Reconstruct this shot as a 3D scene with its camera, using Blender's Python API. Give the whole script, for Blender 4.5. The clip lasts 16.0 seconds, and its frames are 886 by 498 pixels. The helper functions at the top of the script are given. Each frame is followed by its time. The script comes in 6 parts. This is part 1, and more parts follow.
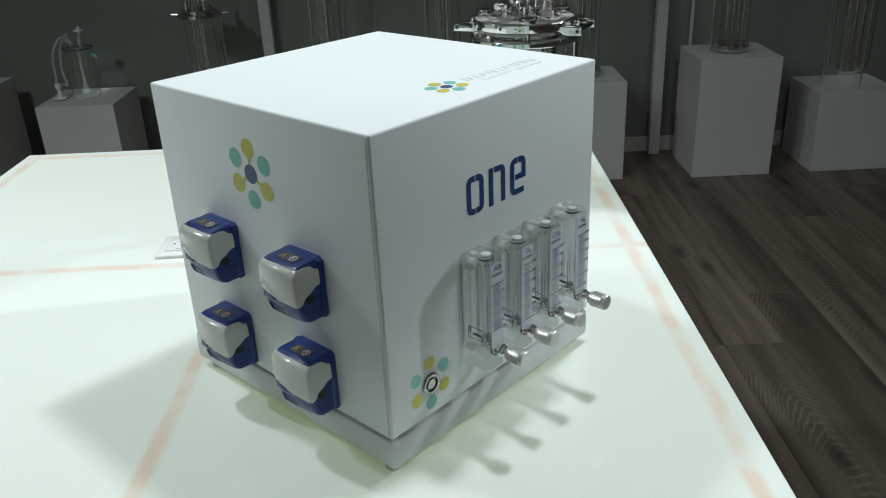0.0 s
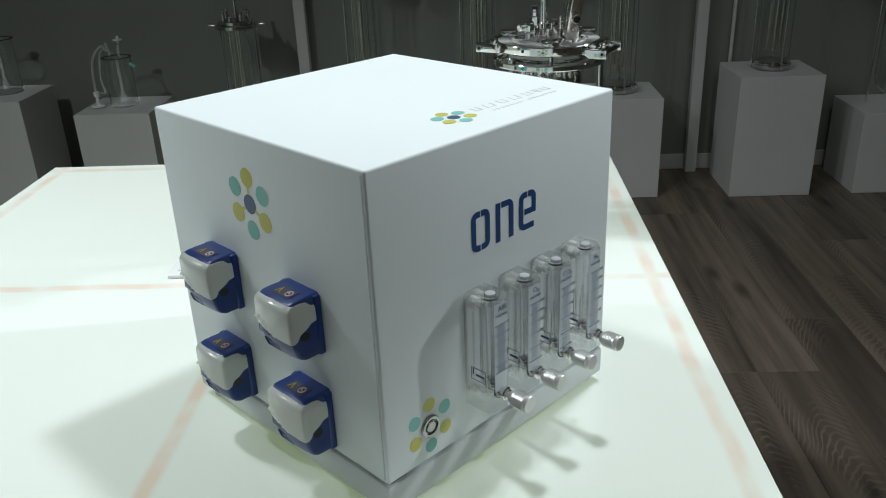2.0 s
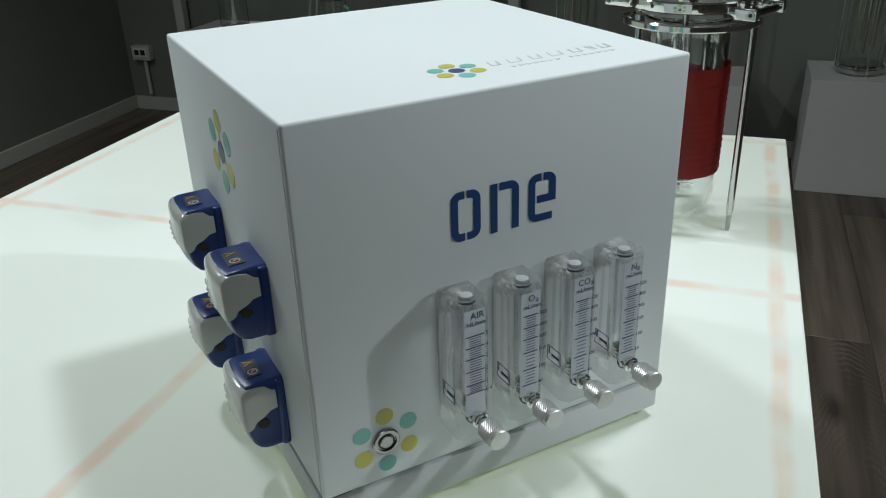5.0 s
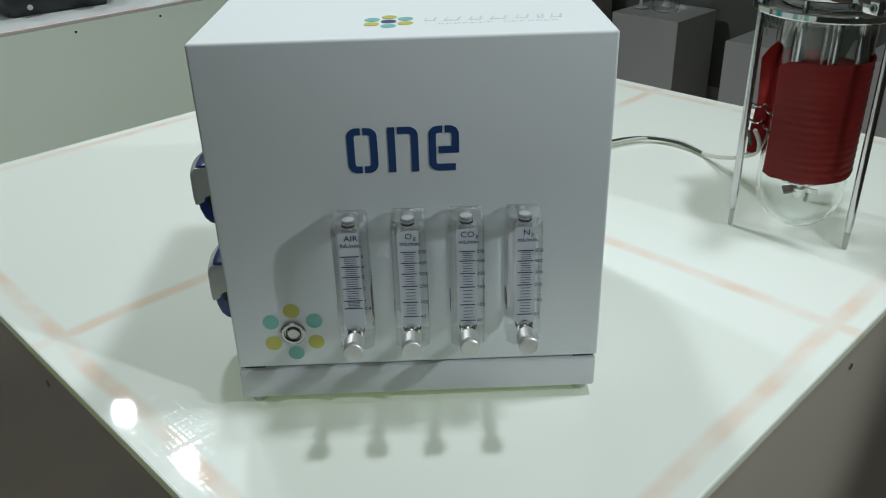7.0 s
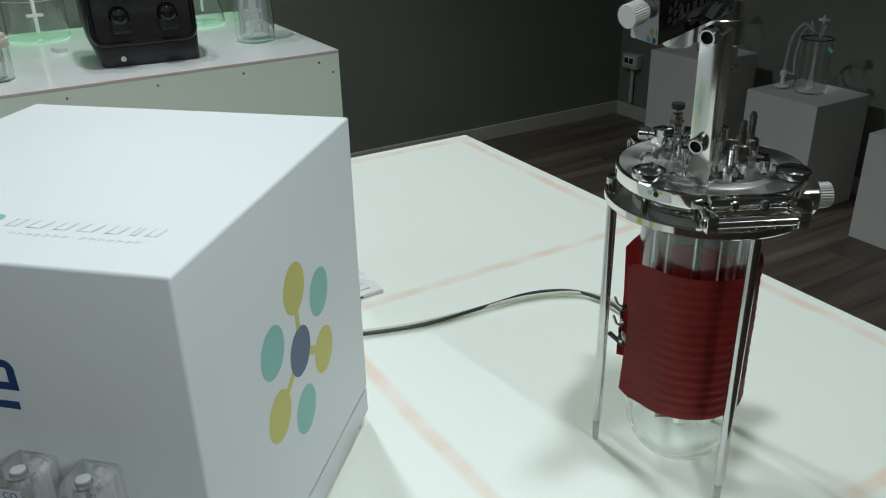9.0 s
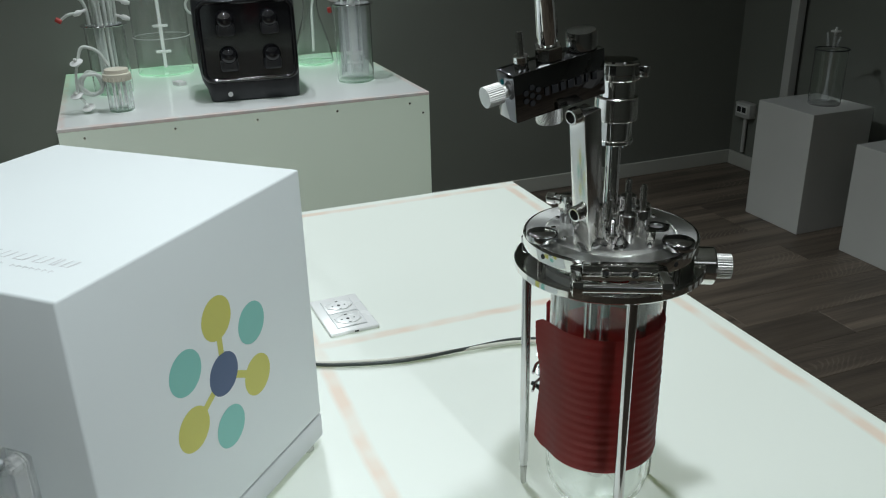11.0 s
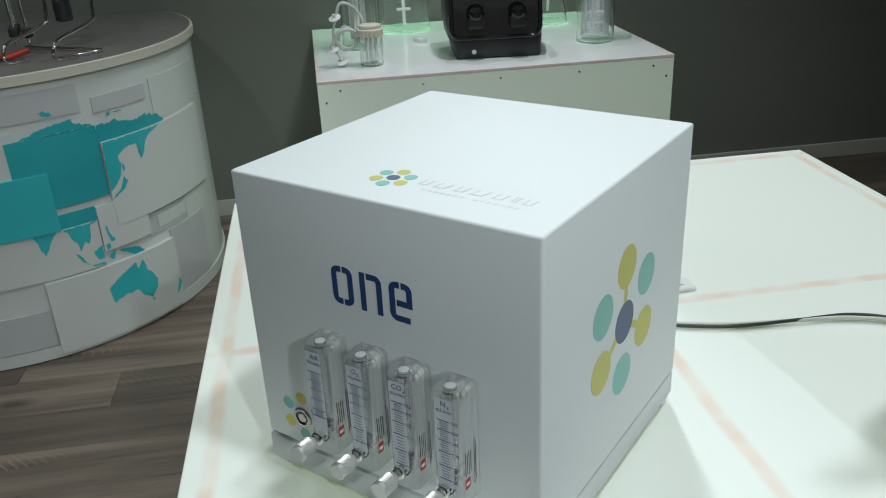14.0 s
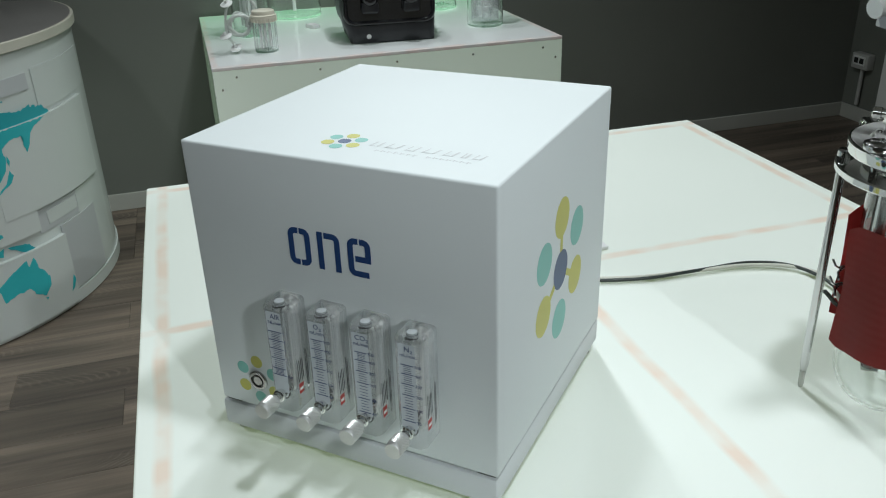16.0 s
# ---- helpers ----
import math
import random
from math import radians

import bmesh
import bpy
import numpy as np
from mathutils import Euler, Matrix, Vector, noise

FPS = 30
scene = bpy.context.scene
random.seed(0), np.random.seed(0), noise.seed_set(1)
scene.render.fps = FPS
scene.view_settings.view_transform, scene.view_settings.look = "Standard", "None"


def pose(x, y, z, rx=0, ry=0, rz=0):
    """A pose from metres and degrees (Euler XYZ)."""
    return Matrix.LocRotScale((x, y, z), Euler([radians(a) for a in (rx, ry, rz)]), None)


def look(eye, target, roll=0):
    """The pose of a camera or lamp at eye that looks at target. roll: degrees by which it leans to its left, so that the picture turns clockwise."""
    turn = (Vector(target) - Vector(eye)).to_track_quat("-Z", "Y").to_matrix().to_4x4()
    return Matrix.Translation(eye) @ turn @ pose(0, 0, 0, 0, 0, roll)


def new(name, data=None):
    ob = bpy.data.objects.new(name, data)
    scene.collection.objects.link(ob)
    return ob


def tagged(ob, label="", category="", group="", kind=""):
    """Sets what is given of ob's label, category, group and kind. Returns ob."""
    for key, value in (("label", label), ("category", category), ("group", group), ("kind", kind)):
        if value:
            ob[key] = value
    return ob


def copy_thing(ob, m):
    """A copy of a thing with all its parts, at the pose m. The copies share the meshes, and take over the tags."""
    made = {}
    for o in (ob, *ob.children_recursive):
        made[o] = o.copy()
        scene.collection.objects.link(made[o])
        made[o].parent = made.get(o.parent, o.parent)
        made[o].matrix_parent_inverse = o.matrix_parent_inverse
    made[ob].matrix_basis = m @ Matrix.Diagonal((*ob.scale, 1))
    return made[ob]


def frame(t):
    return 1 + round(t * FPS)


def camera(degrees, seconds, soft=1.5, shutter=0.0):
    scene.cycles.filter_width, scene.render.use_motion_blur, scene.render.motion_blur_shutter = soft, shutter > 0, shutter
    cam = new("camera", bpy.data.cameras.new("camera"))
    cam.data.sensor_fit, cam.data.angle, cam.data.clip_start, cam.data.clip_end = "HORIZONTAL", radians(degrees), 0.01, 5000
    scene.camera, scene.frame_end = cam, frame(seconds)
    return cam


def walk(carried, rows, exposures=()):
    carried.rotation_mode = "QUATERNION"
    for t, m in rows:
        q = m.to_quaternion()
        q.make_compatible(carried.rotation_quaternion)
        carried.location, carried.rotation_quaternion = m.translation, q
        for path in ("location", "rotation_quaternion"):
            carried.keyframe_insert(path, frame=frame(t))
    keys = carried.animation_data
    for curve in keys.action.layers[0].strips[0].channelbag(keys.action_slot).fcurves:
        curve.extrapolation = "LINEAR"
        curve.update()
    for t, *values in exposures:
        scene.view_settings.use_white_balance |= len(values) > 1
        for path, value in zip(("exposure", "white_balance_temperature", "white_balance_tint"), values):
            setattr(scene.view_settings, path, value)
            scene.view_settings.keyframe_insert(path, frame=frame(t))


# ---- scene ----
cam = camera(56.2, 16.0, 1.1)
PATH = [
    (0, (0.001, -0.002, 1.417), (0.002, 1.815, 0.58), -2.6),
    (0.5, (-0.006, 0.004, 1.418), (-0.024, 1.82, 0.581), -2.7),
    (1, (-0.003, 0.01, 1.42), (-0.029, 1.827, 0.586), -2.7),
    (1.5, (0.01, 0.019, 1.423), (-0.034, 1.843, 0.605), -2.5),
    (2, (0.03, 0.036, 1.425), (-0.055, 1.862, 0.612), -2.4),
    (2.5, (0.049, 0.059, 1.415), (-0.108, 1.874, 0.591), -2.2),
    (3, (0.059, 0.085, 1.409), (-0.156, 1.885, 0.565), -2.4),
    (3.5, (0.075, 0.116, 1.401), (-0.203, 1.901, 0.542), -2.7),
    (4, (0.114, 0.134, 1.394), (-0.258, 1.899, 0.53), -2.9),
    (4.2, (0.135, 0.14, 1.391), (-0.276, 1.896, 0.526), -2.8),
    (6.3, (0.346, 0.289, 1.367), (-0.700, 1.713, 0.431), -0.8),
    (6.5, (0.396, 0.291, 1.373), (-0.730, 1.646, 0.427), -0.9),
    (7, (0.503, 0.319, 1.380), (-0.769, 1.544, 0.442), -1.7),
    (7.5, (0.545, 0.398, 1.396), (-0.779, 1.590, 0.487), -2.2),
    (8, (0.544, 0.527, 1.415), (-0.809, 1.711, 0.537), -1.5),
    (8.3, (0.528, 0.609, 1.423), (-0.862, 1.755, 0.553), -1.5),
    (8.5, (0.531, 0.649, 1.429), (-0.904, 1.744, 0.567), -1.6),
    (9, (0.589, 0.754, 1.441), (-0.971, 1.67, 0.588), -1.2),
    (9.2, (0.627, 0.806, 1.449), (-0.964, 1.668, 0.598), -0.9),
    (11.3, (0.724, 0.897, 1.477), (-1.009, 1.54, 0.715), -1.3),
    (11.5, (0.72, 0.894, 1.476), (-1.019, 1.536, 0.723), -1.0),
    (12, (0.721, 0.888, 1.472), (-1.031, 1.488, 0.717), -1.1),
    (12.5, (0.723, 0.882, 1.471), (-1.045, 1.408, 0.698), -1.5),
    (13, (0.703, 0.836, 1.469), (-1.081, 1.269, 0.675), -1.8),
    (13.3, (0.697, 0.784, 1.473), (-1.098, 1.152, 0.672), -2.0),
    (13.5, (0.69, 0.753, 1.474), (-1.116, 1.06, 0.674), -2.5),
    (14, (0.674, 0.689, 1.472), (-1.126, 0.939, 0.638), -2.7),
    (14.5, (0.688, 0.655, 1.466), (-1.087, 0.946, 0.592), -2.5),
    (15, (0.705, 0.633, 1.464), (-1.051, 0.988, 0.575), -2.6),
    (15.5, (0.717, 0.62, 1.466), (-1.027, 1.044, 0.586), -2.4),
    (16, (0.714, 0.624, 1.466), (-1.016, 1.13, 0.601), -1.8),
]
walk(cam, [(t, look(eye, target, roll)) for t, eye, target, roll in PATH],
     [(0, -0.06), (1.5, 0.0), (3.0, -0.02), (4.0, -0.12), (6.5, -0.37), (7.5, -0.37), (8.0, -0.38), (9.0, -0.42), (11.5, -0.23), (12.5, -0.21), (13.5, -0.30), (14.0, -0.27), (16.0, -0.25)])

# ---- light ----
world = bpy.data.worlds.new("world")
scene.world = world
world.use_nodes = True
world.node_tree.nodes["Background"].inputs[0].default_value = (0.9, 1.0, 0.95, 1)
world.node_tree.nodes["Background"].inputs[1].default_value = 0.012


def spot(name, eye, target, watts, degrees, blend=0.6, radius=0.035, colour=(0.905, 0.985, 1.012)):
    data = bpy.data.lights.new(name, "SPOT")
    data.energy, data.spot_size, data.spot_blend, data.shadow_soft_size = watts, radians(degrees), blend, radius
    data.color = colour
    lamp = new(name, data)
    lamp.matrix_world = look(eye, target)
    return lamp


def panel_light(name, at, size, watts, colour=(0.905, 0.985, 1.012)):
    data = bpy.data.lights.new(name, "AREA")
    data.shape, data.size, data.size_y, data.energy, data.color = "RECTANGLE", size[0], size[1], watts, colour
    lamp = new(name, data)
    lamp.matrix_world = pose(*at)
    return lamp


# track spots over the table and the bench
spot("ceiling_spot_over_table", (0.42, 1.16, 2.72), (-0.2, 0.9, 0.9), 66, 113, radius=0.075)
spot("ceiling_spot_over_table_end", (-0.95, 1.18, 2.72), (-0.42, 1.2, 0.9), 50, 121, radius=0.075)
spot("ceiling_spot_front", (2.66, 1.48, 2.72), (0.03, 0.29, 0.95), 150, 37, 0.45, 0.026)
spot("ceiling_spot_bench_a", (-2.54, 1.296, 2.72), (-1.9, 1.2, 0.9), 38, 124, 0.9)
spot("ceiling_spot_bench_b", (-2.046, 1.326, 2.72), (-1.7, 1.75, 0.9), 74, 134, 0.9)
# added fill aimed at the plinth fronts, its place set by their brightness
spot("ceiling_spot_back", (1.05, 1.75, 2.72), (1.05, 3.9, 0.45), 24, 84, 0.9, 0.010)
# added fill for the desk front, with no lamp seen above it
spot("ceiling_spot_desk", (-1.1, -0.5, 2.72), (-2.15, -0.4, 0.5), 28, 80, 0.8)
# dim panels added to brighten the rest of the showroom, no such lamps known
panel_light("ceiling_panel_a", (1.3, -1.2, 2.86), (1.2, 0.6), 10)
panel_light("ceiling_panel_b", (-2.0, -1.2, 2.86), (1.2, 0.6), 7)
panel_light("ceiling_panel_c", (2.2, 1.2, 2.86), (0.6, 1.2), 2)


# ---- materials ----
class Graph:
    """Small helper to wire a node material."""

    def __init__(self, name):
        self.mat = bpy.data.materials.new(name)
        self.mat.use_nodes = True
        self.nt = self.mat.node_tree
        self.bsdf = self.nt.nodes["Principled BSDF"]

    def node(self, kind, **props):
        n = self.nt.nodes.new(kind)
        for key, value in props.items():
            if key == "operation":
                n.operation = value
            elif key == "data_type":
                n.data_type = value
            elif key == "blend_type":
                n.blend_type = value
        return n

    def link(self, a, b):
        self.nt.links.new(a, b)

    def put(self, socket, value):
        if isinstance(value, bpy.types.NodeSocket):
            self.link(value, socket)
        else:
            socket.default_value = value

    def math(self, op, a, b=0.0):
        n = self.node("ShaderNodeMath", operation=op)
        self.put(n.inputs[0], a), self.put(n.inputs[1], b)
        return n.outputs[0]

    def coords(self):
        return self.node("ShaderNodeTexCoord").outputs["Object"]

    def noise(self, scale, detail=3.0, vector=None, rough=0.5):
        n = self.node("ShaderNodeTexNoise")
        n.inputs["Scale"].default_value, n.inputs["Detail"].default_value = scale, detail
        n.inputs["Roughness"].default_value = rough
        self.link(vector or self.coords(), n.inputs["Vector"])
        return n.outputs["Fac"]

    def ramp(self, fac, *stops):
        n = self.node("ShaderNodeValToRGB")
        while len(n.color_ramp.elements) < len(stops):
            n.color_ramp.elements.new(0.5)
        for e, (at, colour) in zip(n.color_ramp.elements, stops):
            e.position, e.color = at, (*colour, 1) if len(colour) == 3 else colour
        self.link(fac, n.inputs[0])
        return n.outputs[0]

    def mix(self, fac, a, b, blend="MIX"):
        n = self.node("ShaderNodeMix", data_type="RGBA", blend_type=blend)
        self.put(n.inputs[0], fac)
        self.put(n.inputs[6], a if isinstance(a, bpy.types.NodeSocket) else (*a, 1))
        self.put(n.inputs[7], b if isinstance(b, bpy.types.NodeSocket) else (*b, 1))
        return n.outputs[2]

    def stretch(self, scale, vector=None):
        n = self.node("ShaderNodeMapping")
        n.inputs["Scale"].default_value = scale
        self.link(vector or self.coords(), n.inputs["Vector"])
        return n.outputs[0]

    def bump(self, height, strength, distance=0.001):
        n = self.node("ShaderNodeBump")
        n.inputs["Strength"].default_value, n.inputs["Distance"].default_value = strength, distance
        self.link(height, n.inputs["Height"])
        self.link(n.outputs[0], self.bsdf.inputs["Normal"])

    def set(self, **kw):
        names = dict(base="Base Color", rough="Roughness", metal="Metallic", ior="IOR", coat="Coat Weight",
                     coat_rough="Coat Roughness", trans="Transmission Weight", emit="Emission Color",
                     emit_strength="Emission Strength", spec="Specular IOR Level", alpha="Alpha")
        for key, value in kw.items():
            s = self.bsdf.inputs[names[key]]
            if isinstance(value, tuple) and len(value) == 3:
                value = (*value, 1)
            self.put(s, value)
        return self


def surface(name, colour, rough=0.5, metal=0.0, vary=0.08, scale=(6.0, 120.0), bump=0.05, distance=0.0005, coat=0.0):
    """A plain material with cloudy and fine variation of colour and gloss and a fine relief."""
    g = Graph(name)
    big, fine = g.noise(scale[0], 4), g.noise(scale[1], 2)
    low, high = [tuple(max(0, min(1, c * f)) for c in colour) for f in (1 - vary, 1 + vary)]
    tone = g.ramp(big, (0.3, low), (0.7, high))
    g.set(base=g.mix(g.math("MULTIPLY", fine, vary), tone, tuple(c * 0.7 for c in colour)), metal=metal, coat=coat,
          rough=g.math("ADD", g.math("MULTIPLY", big, 0.25 * rough), rough * 0.87))
    if bump:
        g.bump(fine, bump, distance)
    return g.mat


def clear(name, colour=(1, 1, 1), ior=1.47, rough=0.0):
    g = Graph(name)
    g.set(base=colour, trans=1.0, ior=ior, rough=rough)
    return g.mat


def film(name, share, colour=(0.72, 0.75, 0.76)):
    """Thin printed film, part clear."""
    g = Graph(name)
    g.set(base=colour, rough=0.4, alpha=share)
    return g.mat


def thin_clear(name, through_share):
    """Clear plastic that lets a share of the light straight through."""
    g = Graph(name)
    g.set(base=(0.98, 0.99, 0.99), trans=1.0, ior=1.49, rough=0.0)
    pane, gloss, see = g.node("ShaderNodeMixShader"), g.node("ShaderNodeBsdfGlossy"), g.node("ShaderNodeBsdfTransparent")
    see.inputs[0].default_value = (0.985, 0.99, 0.995, 1)
    gloss.inputs["Roughness"].default_value = 0.03
    facing = g.node("ShaderNodeLayerWeight").outputs["Facing"]
    sheen = g.math("ADD", g.math("MULTIPLY", g.math("POWER", facing, 5.0), 0.35), 0.03)
    g.link(sheen, pane.inputs[0]), g.link(see.outputs[0], pane.inputs[1]), g.link(gloss.outputs[0], pane.inputs[2])
    mix = g.node("ShaderNodeMixShader")
    mix.inputs[0].default_value = through_share
    out = g.nt.nodes["Material Output"]
    # small white share stands in for light scattered inside the plastic
    milky, body = g.node("ShaderNodeBsdfDiffuse"), g.node("ShaderNodeMixShader")
    milky.inputs[0].default_value = (0.86, 0.90, 0.93, 1)
    body.inputs[0].default_value = 0.06
    g.link(g.bsdf.outputs[0], body.inputs[1]), g.link(milky.outputs[0], body.inputs[2])
    g.link(body.outputs[0], mix.inputs[1]), g.link(pane.outputs[0], mix.inputs[2]), g.link(mix.outputs[0], out.inputs[0])
    return g.mat


PAINT = surface("white_powder_coat", (0.72, 0.765, 0.768), 0.64, vary=0.015, scale=(3, 900), bump=0.10, distance=0.0003)
BASE_PAINT = surface("grey_white_paint", (0.62, 0.65, 0.66), 0.38, vary=0.02, scale=(5, 500), bump=0.06)
# rubber parts; in gaps and holes this black stands in for shade
DARK_GAP = surface("black_rubber_and_gaps", (0.018, 0.018, 0.018), 0.6, vary=0.2)
NAVY = surface("navy_print", (0.018, 0.062, 0.20), 0.42, vary=0.05)
LOGO_BLUE = surface("slate_blue_print", (0.060, 0.098, 0.195), 0.45, vary=0.04)
LOGO_TEAL = surface("teal_print", (0.20, 0.50, 0.44), 0.45, vary=0.03)
LOGO_YELLOW = surface("yellow_green_print", (0.54, 0.52, 0.11), 0.45, vary=0.03)
GREY_PRINT = surface("pale_grey_print", (0.48, 0.49, 0.51), 0.45, vary=0.05)
SILVER_PRINT = surface("silver_grey_print", (0.58, 0.59, 0.60), 0.6, vary=0.05)
METER_PRINT = surface("blue_scale_print", (0.006, 0.020, 0.10), 0.8, vary=0.05)
BLACK_PRINT = surface("black_print", (0.02, 0.02, 0.025), 0.5, vary=0.1)
RED_PRINT = surface("red_print", (0.42, 0.035, 0.025), 0.5, vary=0.08)
WARN_YELLOW = surface("warning_yellow_print", (0.34, 0.25, 0.06), 0.5, vary=0.08)
LABEL_GREY = surface("label_grey_film", (0.055, 0.055, 0.085), 0.4, vary=0.05)
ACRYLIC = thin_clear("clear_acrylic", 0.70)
# less see-through copy of the acrylic, set to deepen the shadow it casts
ACRYLIC_CASTER = thin_clear("clear_acrylic_shadow_caster", 0.36)
BRUSHED = surface("brushed_steel", (0.80, 0.79, 0.77), 0.11, 1.0, vary=0.06, scale=(20, 300), bump=0.05)
BORE = thin_clear("clear_bore", 0.78)
BRIGHTENING_FILM = film("pale_brightening_film", 0.58, (0.80, 0.86, 0.91))
FILM = film("clear_label_film", 0.07, (0.70, 0.73, 0.75))
MILKY = film("milky_clear_hose", 0.26)
SEAM_GREY = surface("grey_seam", (0.56, 0.58, 0.59), 0.5, vary=0.1)
GLASS = clear("clear_glass", (0.97, 0.99, 0.98), 1.47)
STEEL = surface("polished_steel", (0.78, 0.78, 0.76), 0.08, 1.0, vary=0.05, scale=(14, 300), bump=0.02)
PLATE = surface("machined_plate_steel", (0.86, 0.86, 0.84), 0.30, 1.0, vary=0.06, scale=(10, 250), bump=0.03)
turned = PLATE.node_tree.nodes.new("ShaderNodeTangent")
turned.direction_type, turned.axis = "RADIAL", "Z"
PLATE.node_tree.links.new(turned.outputs[0], PLATE.node_tree.nodes["Principled BSDF"].inputs["Tangent"])
PLATE.node_tree.nodes["Principled BSDF"].inputs["Anisotropic"].default_value = 0.8
STEEL_DARK = surface("machined_steel", (0.56, 0.56, 0.56), 0.13, 1.0, vary=0.08, scale=(20, 400), bump=0.04)
MIRROR = surface("mirror_polished_block_steel", (0.26, 0.26, 0.27), 0.06, 1.0, vary=0.05, scale=(14, 300), bump=0.0)
SATIN_BAR = surface("satin_ground_steel", (0.80, 0.79, 0.76), 0.17, 1.0, vary=0.05, scale=(10, 300), bump=0.05)
CHROME = surface("chrome_tube", (0.78, 0.78, 0.77), 0.06, 1.0, vary=0.03, bump=0.01)
SATIN = surface("satin_nickel", (0.74, 0.74, 0.72), 0.46, 0.9, vary=0.06, scale=(30, 500), bump=0.05)
WHITE_PLASTIC = surface("white_plastic", (0.76, 0.77, 0.75), 0.35, vary=0.03)
SOCKET_WHITE = surface("socket_white_plastic", (0.86, 0.87, 0.86), 0.28, vary=0.02)
BUTTON = surface("satin_button_steel", (0.40, 0.40, 0.39), 0.26, 1.0, vary=0.05, scale=(30, 500), bump=0.03)
PLUG = surface("pale_plug_plastic", (0.44, 0.47, 0.48), 0.3, vary=0.03)
IVORY = surface("ivory_plastic", (0.70, 0.66, 0.55), 0.4, vary=0.04)
PUMP_BLUE = surface("blue_moulded_plastic", (0.011, 0.036, 0.175), 0.30, vary=0.08, scale=(20, 700), bump=0.08)
PUMP_GREY = surface("warm_grey_plastic", (0.58, 0.60, 0.56), 0.16, vary=0.05, scale=(15, 500), bump=0.04, coat=0.2)
BLACK_PLASTIC = surface("black_plastic", (0.02, 0.021, 0.024), 0.45, vary=0.15, scale=(20, 400))
BLACK_GLOSS = surface("black_gloss_plastic", (0.012, 0.012, 0.014), 0.08, vary=0.1, bump=0)
RUBBER = surface("clear_grey_foot", (0.55, 0.56, 0.52), 0.25, vary=0.05)
SILICONE_TUBE = surface("milky_silicone_tube", (0.62, 0.66, 0.62), 0.35, vary=0.05)
CABLE_BLACK = surface("black_cable", (0.03, 0.04, 0.035), 0.45, vary=0.1)
CABLE_WHITE = surface("white_cable", (0.66, 0.66, 0.58), 0.45, vary=0.05)
WALL = surface("dark_grey_wall_paint", (0.178, 0.186, 0.164), 0.7, vary=0.06, scale=(1.2, 160), bump=0.12, distance=0.001)
TRIM = surface("off_white_skirting", (0.48, 0.48, 0.44), 0.45, vary=0.05, scale=(3, 200))
POST = surface("grey_white_post", (0.50, 0.50, 0.48), 0.5, vary=0.05, scale=(3, 200))
CEILING = surface("ceiling_paint", (0.62, 0.62, 0.60), 0.8, vary=0.04, scale=(2, 100))
PLINTH = surface("matt_white_plinth_paint", (0.58, 0.58, 0.56), 0.6, vary=0.04, scale=(2.5, 220), bump=0.08)
RED_FRAME = surface("red_painted_metal", (0.45, 0.04, 0.02), 0.35, vary=0.1)
DESK_TOP = surface("grey_laminate", (0.19, 0.182, 0.172), 0.4, vary=0.08, scale=(8, 150))
DESK_EDGE = surface("cream_desk_edge", (0.60, 0.58, 0.49), 0.45, vary=0.04)
DESK_WHITE = surface("white_curved_panel", (0.65, 0.69, 0.665), 0.19, vary=0.03, scale=(2, 200))
DESK_GREY = surface("pale_grey_panel", (0.53, 0.55, 0.555), 0.35, vary=0.04, scale=(2, 200))
MAP_TEAL = surface("teal_map_print", (0.037, 0.512, 0.549), 0.4, vary=0.10, scale=(3, 200))
MAP_DEEP = surface("deep_teal_map_print", (0.024, 0.403, 0.451), 0.4, vary=0.12, scale=(3, 200))


def silicone_jacket():
    g = Graph("red_silicone_jacket")
    big, fine = g.noise(9, 4), g.noise(220, 3)
    g.set(base=g.ramp(big, (0.3, (0.33, 0.031, 0.027)), (0.7, (0.42, 0.043, 0.038))),
          rough=g.math("ADD", g.math("MULTIPLY", fine, 0.15), 0.42))
    g.bump(fine, 0.15, 0.0006)
    return g.mat


JACKET = silicone_jacket()


